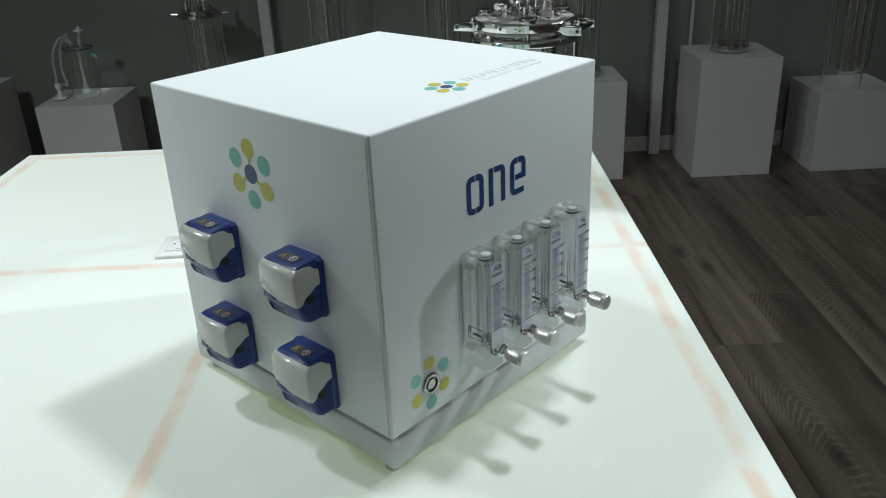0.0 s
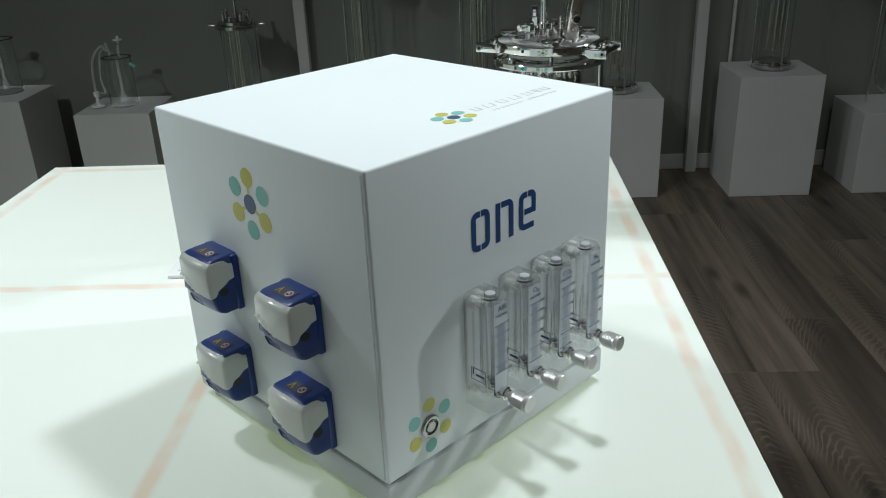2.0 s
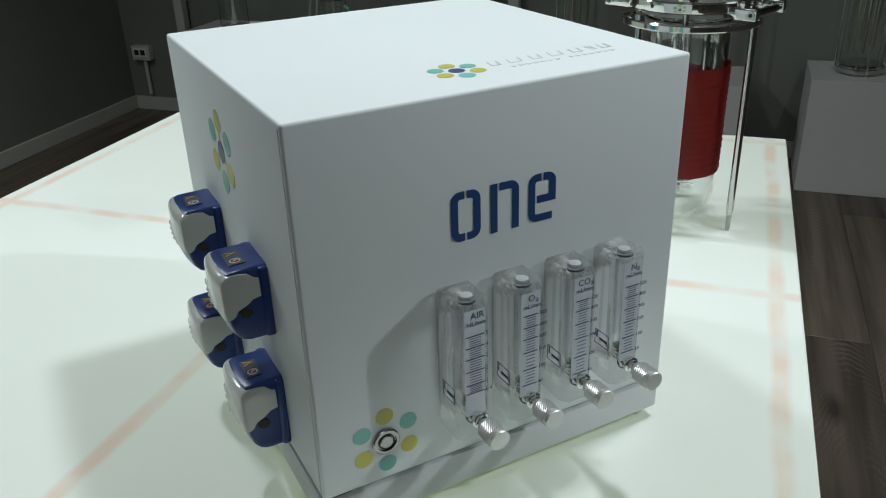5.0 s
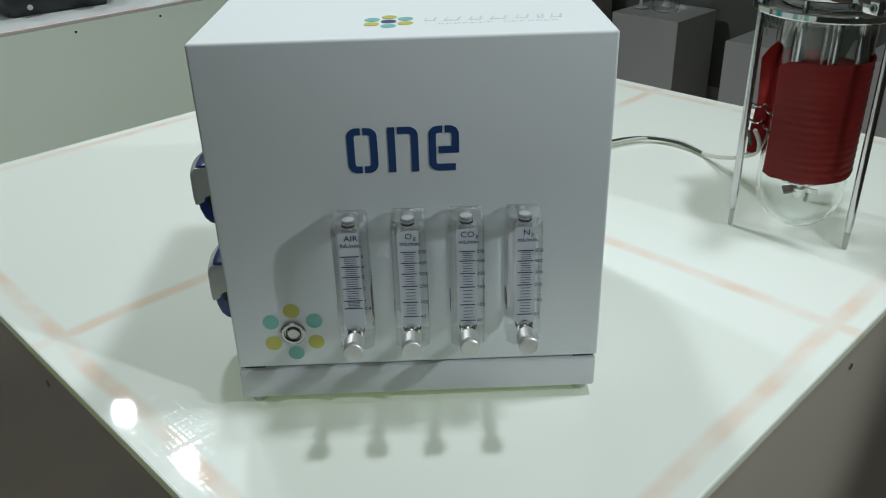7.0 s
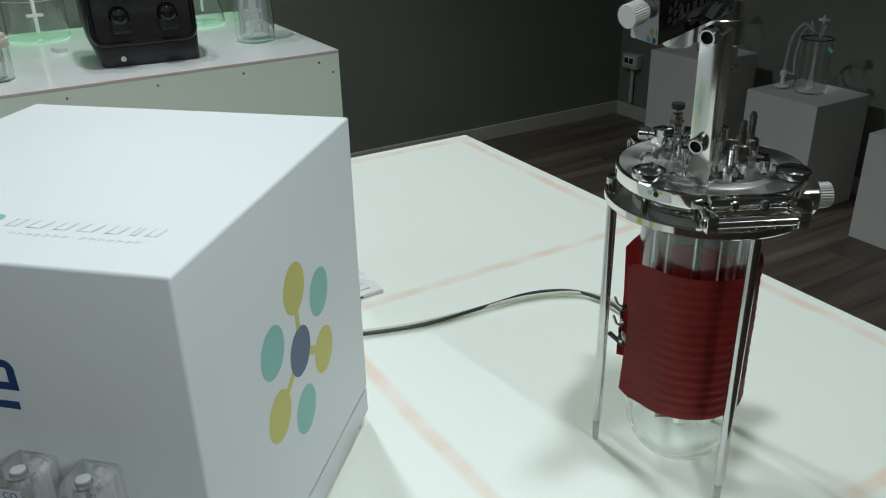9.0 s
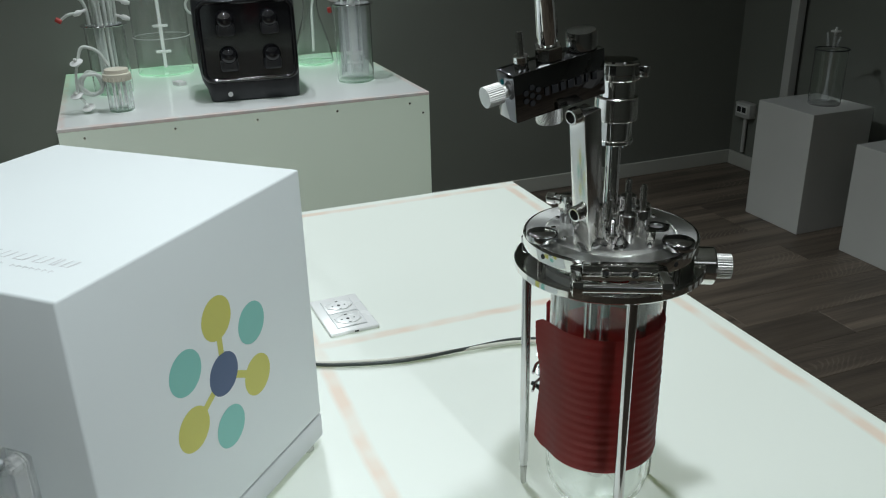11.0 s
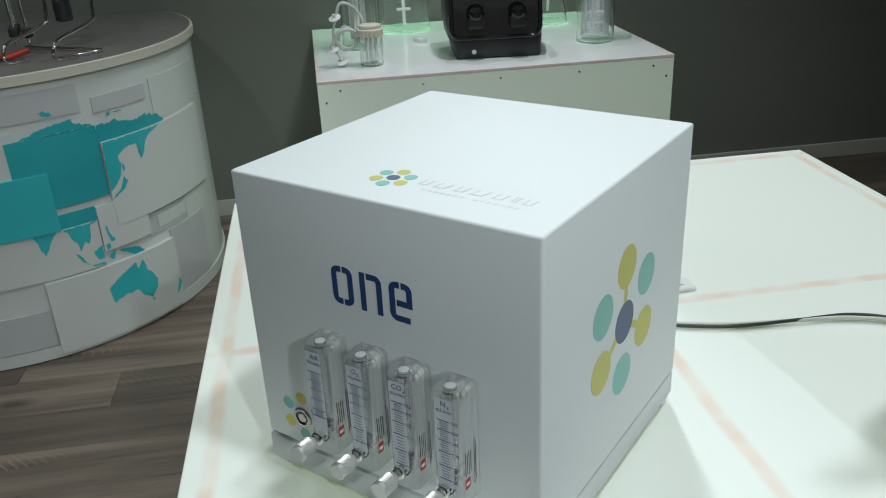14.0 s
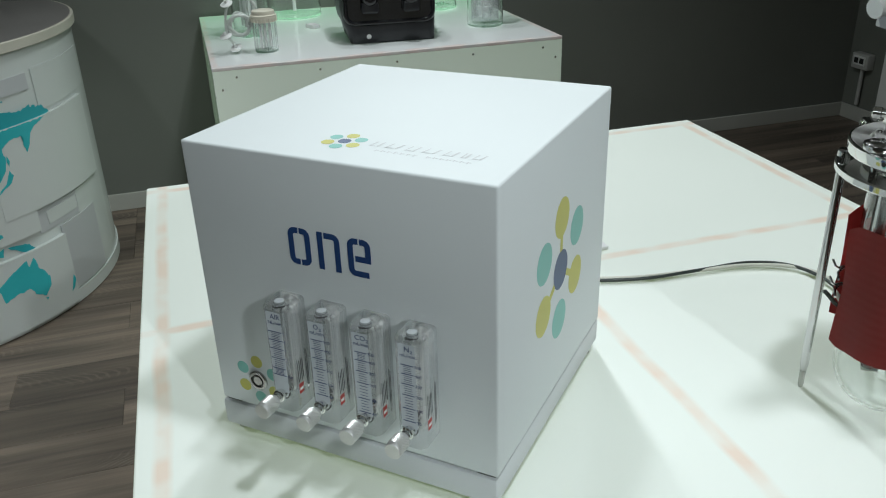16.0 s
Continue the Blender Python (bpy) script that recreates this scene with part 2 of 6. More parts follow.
def wood():
    """Weathered oak boards; each board draws its own tone."""
    g = Graph("weathered_oak_board")
    info = g.node("ShaderNodeObjectInfo").outputs["Random"]
    shift = g.node("ShaderNodeVectorMath", operation="ADD")
    g.link(g.coords(), shift.inputs[0])
    comb = g.node("ShaderNodeCombineXYZ")
    g.link(g.math("MULTIPLY", info, 37.0), comb.inputs[0]), g.link(g.math("MULTIPLY", info, 61.0), comb.inputs[1])
    g.link(comb.outputs[0], shift.inputs[1])
    at = shift.outputs[0]
    grain = g.noise(1.0, 5, g.stretch((17, 0.9, 17), at), 0.6)
    fine = g.noise(1.0, 3, g.stretch((260, 9, 260), at), 0.6)
    sep = g.node("ShaderNodeSeparateXYZ")
    g.link(g.coords(), sep.inputs[0])
    arch = g.math("MULTIPLY", g.math("POWER", g.math("ABSOLUTE", g.math("MULTIPLY", g.math("ADD", sep.outputs[0], g.math("MULTIPLY", g.math("SUBTRACT", info, 0.5), 0.08)), 12.0)), 1.7), 3.2)
    warp = g.math("MULTIPLY", g.noise(1.0, 3, g.stretch((9, 2.5, 9), at)), 6.0)
    phase = g.math("ADD", g.math("ADD", g.math("MULTIPLY", sep.outputs[1], 34.0), arch), warp)
    rings = g.math("SINE", g.math("MULTIPLY", phase, 6.28))
    lines = g.ramp(g.math("ADD", g.math("MULTIPLY", rings, 0.5), 0.5), (0.62, (0, 0, 0)), (0.95, (1, 1, 1)))
    spots = g.ramp(g.noise(1.0, 2, g.stretch((8, 1.5, 8), at)), (0.52, (0, 0, 0)), (0.70, (1, 1, 1)))
    knots = g.node("ShaderNodeTexVoronoi")
    knots.inputs["Scale"].default_value = 1.0
    g.link(g.stretch((4.6, 1.7, 4.6), at), knots.inputs["Vector"])
    knot = g.ramp(knots.outputs["Distance"], (0.04, (1, 1, 1)), (0.16, (0, 0, 0)))
    tone = g.mix(info, (0.135, 0.107, 0.081), (0.305, 0.240, 0.182))
    tone = g.mix(g.ramp(grain, (0.36, (0, 0, 0)), (0.68, (0.92, 0.92, 0.92))), tone, (0.054, 0.042, 0.034))
    tone = g.mix(g.math("MULTIPLY", g.math("MULTIPLY", lines, spots), 0.50), tone, (0.36, 0.295, 0.235))
    tone = g.mix(g.math("MULTIPLY", fine, 0.35), tone, (0.075, 0.060, 0.050))
    tone = g.mix(g.math("MULTIPLY", knot, 0.75), tone, (0.022, 0.018, 0.016))
    g.set(base=tone, rough=g.math("ADD", g.math("MULTIPLY", grain, 0.25), 0.36))
    g.bump(g.math("ADD", fine, g.math("MULTIPLY", lines, 0.5)), 0.2, 0.001)
    return g.mat


WOOD = wood()


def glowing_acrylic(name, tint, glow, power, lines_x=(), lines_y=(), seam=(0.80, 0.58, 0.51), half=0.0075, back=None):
    """Milky acrylic sheet of a light table, lit weakly from within, with glue seams along given lines, their warm glow
    painted into the tone.
    """
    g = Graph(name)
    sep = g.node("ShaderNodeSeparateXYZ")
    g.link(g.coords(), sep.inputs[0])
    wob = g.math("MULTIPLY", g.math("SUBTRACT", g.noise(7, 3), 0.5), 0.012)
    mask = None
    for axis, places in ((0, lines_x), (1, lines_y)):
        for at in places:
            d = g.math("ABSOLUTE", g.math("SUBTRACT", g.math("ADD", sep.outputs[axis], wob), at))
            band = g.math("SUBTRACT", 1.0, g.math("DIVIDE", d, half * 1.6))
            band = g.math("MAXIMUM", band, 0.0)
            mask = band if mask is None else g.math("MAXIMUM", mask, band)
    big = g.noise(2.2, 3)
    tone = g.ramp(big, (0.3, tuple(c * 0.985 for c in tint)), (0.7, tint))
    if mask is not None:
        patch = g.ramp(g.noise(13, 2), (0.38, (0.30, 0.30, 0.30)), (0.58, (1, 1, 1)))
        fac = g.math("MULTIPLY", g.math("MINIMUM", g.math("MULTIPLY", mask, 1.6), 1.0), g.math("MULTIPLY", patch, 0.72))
        # seam tint holds the glue's colour and the light showing through it
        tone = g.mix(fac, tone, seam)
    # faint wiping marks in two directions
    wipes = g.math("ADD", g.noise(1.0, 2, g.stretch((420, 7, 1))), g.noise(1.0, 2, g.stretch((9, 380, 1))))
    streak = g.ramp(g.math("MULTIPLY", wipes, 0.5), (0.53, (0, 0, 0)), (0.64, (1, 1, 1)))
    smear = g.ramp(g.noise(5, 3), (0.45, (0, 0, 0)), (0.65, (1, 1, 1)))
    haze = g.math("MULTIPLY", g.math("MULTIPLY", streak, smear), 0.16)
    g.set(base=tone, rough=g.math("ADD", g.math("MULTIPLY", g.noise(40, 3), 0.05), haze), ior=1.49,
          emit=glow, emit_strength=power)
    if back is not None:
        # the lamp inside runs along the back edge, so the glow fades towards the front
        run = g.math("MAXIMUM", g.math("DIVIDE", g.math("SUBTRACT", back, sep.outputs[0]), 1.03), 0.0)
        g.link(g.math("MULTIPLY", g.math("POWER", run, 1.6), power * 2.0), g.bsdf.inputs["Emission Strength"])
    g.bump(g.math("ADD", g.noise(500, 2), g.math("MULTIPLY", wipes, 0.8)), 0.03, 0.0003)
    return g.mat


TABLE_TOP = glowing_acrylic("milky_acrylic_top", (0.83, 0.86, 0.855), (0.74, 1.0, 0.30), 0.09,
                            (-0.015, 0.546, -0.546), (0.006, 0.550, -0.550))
BENCH_SIDE = glowing_acrylic("milky_acrylic_side", (0.84, 0.87, 0.82), (0.66, 1.0, 0.66), 0.12)
TABLE_SIDE = surface("beige_side_panel", (0.60, 0.555, 0.465), 0.30, vary=0.05, scale=(2, 120))
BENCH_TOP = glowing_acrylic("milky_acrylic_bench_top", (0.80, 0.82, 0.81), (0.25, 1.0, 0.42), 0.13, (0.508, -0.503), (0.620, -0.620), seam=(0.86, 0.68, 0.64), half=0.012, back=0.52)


# ---- mesh helpers ----
def part(name, bm, material, parent=None, label="", smooth=None):
    """Links a bmesh as one mesh object under parent."""
    mesh = bpy.data.meshes.new(name)
    bm.to_mesh(mesh)
    bm.free()
    mesh.materials.append(material)
    if smooth is not None:
        mesh.shade_smooth()
        mesh.set_sharp_from_angle(angle=radians(smooth))
    ob = new(name, mesh)
    if parent:
        ob.parent = parent
    if label:
        tagged(ob, label)
    return ob


def thing(name, m, label, category, group="", kind=""):
    ob = new(name)
    ob.empty_display_size = 0.05
    ob.matrix_world = m
    return tagged(ob, label, category, group, kind)


def single(name, bm, material, m, label, category, group="", kind="", smooth=None):
    ob = part(name, bm, material, None, "", smooth)
    ob.matrix_world = m
    return tagged(ob, label, category, group, kind)


def B():
    return bmesh.new()


def add_box(bm, c, s, bevel=0.0, segments=2, m=None):
    out = bmesh.ops.create_cube(bm, size=1.0, matrix=Matrix.Translation(c) @ Matrix.Diagonal((*s, 1)))
    verts = out["verts"]
    if bevel:
        edges = list({e for v in verts for e in v.link_edges})
        r = bmesh.ops.bevel(bm, geom=edges, offset=bevel, segments=segments, affect="EDGES", profile=0.5)
        verts = list({v for f in r["faces"] for v in f.verts} | {v for v in verts if v.is_valid})
        verts = list(set(verts) | {v for v0 in list(verts) for e in v0.link_edges for v in e.verts})
    if m is not None:
        bmesh.ops.transform(bm, matrix=m, verts=list(set(verts)))
    return bm


def add_lathe(bm, profile, segments=32, m=None, ripple=None):
    """Turns (radius, height) pairs round z; radius 0 closes an end."""
    rings = []
    for r, z in profile:
        if r < 1e-7:
            rings.append([bm.verts.new((0, 0, z))])
        else:
            rings.append([bm.verts.new((r * math.cos(2 * math.pi * k / segments), r * math.sin(2 * math.pi * k / segments), z))
                          for k in range(segments)])
    for a, b in zip(rings, rings[1:]):
        for k in range(segments):
            n = (k + 1) % segments
            if len(a) == 1 and len(b) == 1:
                continue
            if len(a) == 1:
                bm.faces.new((a[0], b[n], b[k]))
            elif len(b) == 1:
                bm.faces.new((a[k], a[n], b[0]))
            else:
                bm.faces.new((a[k], a[n], b[n], b[k]))
    if m is not None:
        bmesh.ops.transform(bm, matrix=m, verts=[v for ring in rings for v in ring])
    return bm


def add_rod(bm, r, z0, z1, segments=24, m=None, bevel=0.0):
    b = min(bevel, r * 0.5, abs(z1 - z0) * 0.4)
    prof = [(0, z0), (r - b, z0), (r, z0 + b), (r, z1 - b), (r - b, z1), (0, z1)] if b else [(0, z0), (r, z0), (r, z1), (0, z1)]
    return add_lathe(bm, prof, segments, m)


def add_tube(bm, points, r, segments=10, m=None):
    """Sweeps a round section along points."""
    pts = [Vector(p) for p in points]
    rings, side = [], None
    for i, p in enumerate(pts):
        way = (pts[min(i + 1, len(pts) - 1)] - pts[max(i - 1, 0)]).normalized()
        if side is None:
            side = way.orthogonal().normalized()
        side = (side - way * side.dot(way)).normalized()
        other = way.cross(side)
        rings.append([bm.verts.new(p + r * (math.cos(a) * side + math.sin(a) * other))
                      for a in (2 * math.pi * k / segments for k in range(segments))])
    for a, b in zip(rings, rings[1:]):
        for k in range(segments):
            n = (k + 1) % segments
            bm.faces.new((a[k], a[n], b[n], b[k]))
    bm.faces.new(rings[0][::-1]), bm.faces.new(rings[-1])
    if m is not None:
        bmesh.ops.transform(bm, matrix=m, verts=[v for ring in rings for v in ring])
    return bm


def curve_points(points, steps=8):
    """A smooth run of points through the given ones."""
    pts = [Vector(p) for p in points]
    pts = [2 * pts[0] - pts[1], *pts, 2 * pts[-1] - pts[-2]]
    out = []
    for i in range(1, len(pts) - 2):
        a, b, c, d = pts[i - 1:i + 3]
        for k in range(steps):
            t = k / steps
            out.append(0.5 * (2 * b + (c - a) * t + (2 * a - 5 * b + 4 * c - d) * t * t + (3 * b - a - 3 * c + d) * t ** 3))
    return out + [pts[-2]]


def add_plate(bm, outline, thick, m=None):
    """A flat outline in x and y, thick along z from 0."""
    low = [bm.verts.new((x, y, 0)) for x, y in outline]
    high = [bm.verts.new((x, y, thick)) for x, y in outline]
    bm.faces.new(low[::-1]), bm.faces.new(high)
    for k in range(len(low)):
        n = (k + 1) % len(low)
        bm.faces.new((low[k], low[n], high[n], high[k]))
    if m is not None:
        bmesh.ops.transform(bm, matrix=m, verts=low + high)
    return bm


def disc_outline(x, y, r, n=28):
    return [(x + r * math.cos(2 * math.pi * k / n), y + r * math.sin(2 * math.pi * k / n)) for k in range(n)]


def lettering(name, text, size, material, parent, m, align="LEFT"):
    """Printed characters as a thin mesh in the built-in font."""
    data = bpy.data.curves.new(name, "FONT")
    data.body, data.size, data.extrude, data.align_x, data.resolution_u = text, size, 0.00008, align, 2
    temp = bpy.data.objects.new(name, data)
    scene.collection.objects.link(temp)
    mesh = bpy.data.meshes.new_from_object(temp.evaluated_get(bpy.context.evaluated_depsgraph_get()))
    bpy.data.objects.remove(temp)
    mesh.materials.clear()
    mesh.materials.append(material)
    ob = new(name, mesh)
    ob.parent = parent
    ob.matrix_basis = m
    return ob


# Frames that lay x and y of a flat print onto a face, z outward.
def on_front(x, y, z):
    """Face that looks along -y: print x to +x, print y to +z."""
    return pose(x, y, z, 90, 0, 0)


def on_left(x, y, z):
    """Face that looks along -x: print x to -y."""
    return pose(x, y, z, 90, 0, -90)


def on_right(x, y, z):
    """Face that looks along +x: print x to +y."""
    return pose(x, y, z, 90, 0, 90)


# ---- room ----
X0, X1, Y0, Y1, TOP = -3.15, 3.3, -2.7, 4.21, 2.9
WALL_T = 0.16


def room():
    def wall(name, c, s, label):
        single(name, add_box(B(), c, s), WALL, Matrix(), label, "wall", kind="structure")
    h = TOP / 2
    wall("wall_west", (X0 - WALL_T / 2, (Y0 + Y1) / 2, h), (WALL_T, Y1 - Y0 + 2 * WALL_T, TOP), "matt dark grey painted showroom wall beside the bench")
    wall("wall_east", (X1 + WALL_T / 2, (Y0 + Y1) / 2, h), (WALL_T, Y1 - Y0 + 2 * WALL_T, TOP), "matt dark grey painted plain showroom wall")
    wall("wall_north", ((X0 + X1) / 2, Y1 + WALL_T / 2, h), (X1 - X0, WALL_T, TOP), "matt dark grey painted wall behind the plinths")
    wall("wall_south", ((X0 + X1) / 2, Y0 - WALL_T / 2, h), (X1 - X0, WALL_T, TOP), "matt dark grey painted plain showroom wall")
    single("ceiling", add_box(B(), ((X0 + X1) / 2, (Y0 + Y1) / 2, TOP + 0.06), (X1 - X0 + 2 * WALL_T, Y1 - Y0 + 2 * WALL_T, 0.12)),
           CEILING, Matrix(), "plain pale grey painted showroom ceiling", "ceiling", kind="structure")
    for name, c, s in (("baseboard_north", ((X0 + X1) / 2 + 0.007, Y1 - 0.007, 0.04), (X1 - X0 - 0.014, 0.014, 0.08)),
                       ("baseboard_west", (X0 + 0.007, (Y0 + Y1) / 2, 0.04), (0.014, Y1 - Y0, 0.08))):
        single(name, add_box(B(), c, s, 0.004), TRIM, Matrix(), "off-white painted wooden skirting board along wall", "baseboard", kind="structure")
    # upright boxed-in posts and a thin conduit on the north wall
    for x in (-2.70, -0.81, 1.13):
        single("post", add_box(B(), (x, Y1 - 0.045, TOP / 2), (0.054, 0.050, TOP), 0.004), POST, Matrix(),
               "pale grey boxed upright post against dark wall", "post", "posts on the wall", "structure")
    single("conduit", add_rod(B(), 0.009, 0.1, TOP, 12), POST, pose(1.29, Y1 - 0.02, 0), "thin grey cable conduit running up wall", "conduit", kind="structure")


room()


# ---- light tables ----
TABLE_Z = 0.909


def light_table(name, cx, cy, sx, sy, height, top_mat, side_mat, label, screws):
    t = thing(name, pose(cx, cy, 0), label, "display table")
    top = part("tabletop", add_box(B(), (0, 0, 0), (sx, sy, 0.012), 0.0025), top_mat, t, "milky white acrylic top with glow painted along its glue seams")
    top.location = (0, 0, height - 0.006)
    h = height - 0.0122
    for c, s in (((0, -sy / 2 + 0.006, h / 2), (sx - 0.024, 0.010, h)), ((0, sy / 2 - 0.006, h / 2), (sx - 0.024, 0.010, h)),
                 ((-sx / 2 + 0.006, 0, h / 2), (0.010, sy - 0.002, h)), ((sx / 2 - 0.006, 0, h / 2), (0.010, sy - 0.002, h))):
        part("side_panel", add_box(B(), c, s, 0.0015), side_mat, t)
    if screws:
        for y, z in screws:
            part("screw", add_rod(B(), 0.0038, 0, 0.0015, 12, pose(sx / 2 - 0.001, y, z, 0, 90, 0)), STEEL_DARK, t)
            part("screw", add_rod(B(), 0.0038, 0, 0.0015, 12, pose(y, -sy / 2 + 0.001, z, 90, 0, 0)), STEEL_DARK, t)
    return t


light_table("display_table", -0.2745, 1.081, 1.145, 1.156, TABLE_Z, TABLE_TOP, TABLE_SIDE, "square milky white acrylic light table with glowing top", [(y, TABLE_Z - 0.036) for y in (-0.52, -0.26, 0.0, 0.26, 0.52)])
BENCH_Z = 0.843
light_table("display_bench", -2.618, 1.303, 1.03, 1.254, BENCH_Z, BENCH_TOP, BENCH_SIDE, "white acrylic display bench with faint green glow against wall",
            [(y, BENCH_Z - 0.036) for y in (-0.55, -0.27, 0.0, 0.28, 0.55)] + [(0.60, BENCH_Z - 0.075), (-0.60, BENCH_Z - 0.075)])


# ---- the instrument ----
BOX = pose(-0.0502, 0.6020, TABLE_Z - 0.006, 0, 0, 46.9)
W, D, Z0, Z1 = 0.3125, 0.3125, 0.049, 0.3328


def flower(host, frame_m, ring, dot, colours, links, skip_centre=False):
    """Six discs round a seventh, with thin stems."""
    k = 0.00012
    if not skip_centre:
        part("logo_dot", add_plate(B(), disc_outline(0, 0, dot), k), LOGO_BLUE, host).matrix_basis = frame_m
    for i in range(6):
        a = radians(90 - 60 * i)
        x, y = ring * math.cos(a), ring * math.sin(a)
        part("logo_dot", add_plate(B(), disc_outline(x, y, dot), k), colours[i % 2], host).matrix_basis = frame_m
        if i in links:
            ux, uy, w = math.cos(a), math.sin(a), dot * 0.17
            s, e = dot * 0.97, ring - dot * 0.97
            line = [(s * ux - w * uy, s * uy + w * ux), (s * ux + w * uy, s * uy - w * ux), (e * ux + w * uy, e * uy - w * ux), (e * ux - w * uy, e * uy + w * ux)]
            part("logo_stem", add_plate(B(), line[::-1], k), LOGO_YELLOW, host).matrix_basis = frame_m


def stroke(points, w):
    """Outline of a bent band of width w along points."""
    pts = [Vector(p) for p in points]
    left, right = [], []
    for i, p in enumerate(pts):
        a = (p - pts[i - 1]).normalized() if i else (pts[1] - p).normalized()
        b = (pts[i + 1] - p).normalized() if i < len(pts) - 1 else a
        n = (Vector((-a.y, a.x)) + Vector((-b.y, b.x))).normalized()
        k = w / 2 / max(0.5, n.dot(Vector((-a.y, a.x))))
        left.append(p + n * k), right.append(p - n * k)
    return [tuple(v) for v in left + right[::-1]][::-1]


def corner(cx, cy, r, a0, a1, n=5):
    return [(cx + r * math.cos(radians(a0 + (a1 - a0) * k / n)), cy + r * math.sin(radians(a0 + (a1 - a0) * k / n))) for k in range(n + 1)]


def wordmark(host, m):
    """The large stencilled word on the front; origin at its lower left."""
    h, w, s, g = 0.0365, 0.0232, 0.0056, 0.0009
    r = 0.0045
    lo, hi, le, ri, mid = s / 2, h - s / 2, s / 2, w - s / 2, w / 2

    def put(points, dx):
        part("stencil_stroke", add_plate(B(), [(x + dx, y) for x, y in stroke(points, s)], 0.0003), NAVY, host).matrix_basis = m
    # o: two halves parted by slits
    put([(mid - g, hi), *corner(le + r, hi - r, r, 90, 180), *corner(le + r, lo + r, r, 180, 270), (mid - g, lo)], 0)
    put([(mid + g, lo), *corner(ri - r, lo + r, r, -90, 0), *corner(ri - r, hi - r, r, 0, 90), (mid + g, hi)], 0)
    # n: a stem and a bent stem
    put([(le, 0), (le, h)], 0.0312)
    put([(le + s / 2 + 2 * g, hi), *corner(ri - r, hi - r, r, 90, 0), (ri, 0)], 0.0312)
    # e
    put([(mid - g, hi), *corner(le + r, hi - r, r, 90, 180), *corner(le + r, lo + r, r, 180, 270), (ri, lo)], 0.0624)
    put([(mid + g, hi), *corner(ri - r, hi - r, r, 90, 0), (ri, h * 0.47), (le + s / 2 + 2 * g, h * 0.47)], 0.0624)


def instrument():
    t = thing("gas_control_cabinet", BOX, "white powder-coated steel gas control cabinet standing on the light table", "lab instrument")
    part("body", add_box(B(), (W / 2 - 0.0007, D / 2 + 0.0010, (Z0 + Z1) / 2), (W + 0.0014, D + 0.0020, Z1 - Z0), 0.0024, 3), PAINT, t, "white powder-coated folded steel cover", smooth=40)
    part("base_plate", add_box(B(), (W / 2 - 0.0015, 0.1580, 0.0315), (W + 0.0015, 0.318, 0.0300), 0.003), BASE_PAINT, t, "pale grey painted base tray", smooth=40)
    part("shadow_gap", add_box(B(), (W / 2, D / 2, 0.0477), (W - 0.012, D - 0.012, 0.0026)), DARK_GAP, t)
    for x in (0.012, W - 0.012):
        for y in (0.010, D - 0.012):
            part("rubber_pad", add_box(B(), (x, y, 0.0482), (0.018, 0.016, 0.0022), 0.0006), DARK_GAP, t)
    for x in (0.010, W - 0.012):
        for y in (0.015, D - 0.015):
            part("foot", add_lathe(B(), [(0, 0.006), (0.0062, 0.006), (0.0074, 0.0072), (0.0074, 0.0112), (0.0055, 0.0130), (0.0055, 0.0168), (0, 0.0168)], 20, pose(x, y, 0)), RUBBER, t, "clear plastic screw foot", smooth=40)
    part("corner_seam", add_box(B(), (-0.0015, 0.0042, (Z0 + Z1) / 2), (0.0006, 0.0013, Z1 - Z0 - 0.008)), SEAM_GREY, t, "grey folded corner seam")
    two = (LOGO_YELLOW, LOGO_TEAL)
    flower(t, on_left(-0.0016, 0.1615, 0.2685), 0.0245, 0.0092, two, (0, 2, 4))
    flower(t, on_right(W + 0.0002, 0.1600, 0.1865), 0.0560, 0.0208, two, (0, 2, 4))
    flower(t, on_front(0.0503, -0.0002, 0.0845), 0.0212, 0.0070, two, (), True)
    flower(t, pose(0.144, 0.0505, Z1 + 0.0002), 0.0150, 0.0060, two, ())
    wordmark(t, on_front(0.1090, -0.0003, 0.2290))
    # maker's lettering on the lid stands as plain strokes
    x = 0.171
    for w in (0.010, 0.0145, 0.011, 0.0145, 0.0115, 0.005, 0.010):
        for x0, x1, s in ((x, x + w * 0.22, 0.0011), (x + w * 0.66, x + w * 0.88, 0.0018)):
            part("lettering_bar", add_plate(B(), [(x0, 0.0478), (x0 + s, 0.0478), (x1 + s, 0.0596), (x1, 0.0596)], 0.0001), SILVER_PRINT, t).location = (0, 0, Z1 + 0.0002)
        part("lettering_bar", add_plate(B(), [(x, 0.0478), (x + w * 0.6, 0.0478), (x + w * 0.6, 0.0486), (x, 0.0486)], 0.0001), SILVER_PRINT, t).location = (0, 0, Z1 + 0.00025)
        x += w + 0.0052
    x = 0.184
    for k in range(15):
        w = 0.0046 if k != 7 else 0.0
        if w:
            part("lettering_bar", add_box(B(), (x - 0.0012, 0.0385, Z1 + 0.0002), (0.0009, 0.0042, 0.0001)), SILVER_PRINT, t)
            part("lettering_bar", add_box(B(), (x + 0.0010, 0.0388, Z1 + 0.0002), (0.0020, 0.0008, 0.0001)), SILVER_PRINT, t)
        x += 0.0062
    # push button with a steel bezel
    b = part("push_button", add_lathe(B(), [(0, 0), (0.0108, 0), (0.0108, 0.0018), (0.0098, 0.0026), (0.0078, 0.0026), (0.0074, 0.0012), (0, 0.0012)], 40, on_front(0.0500, 0, 0.0840)), BUTTON, t, "round steel push button with bright bezel", smooth=30)
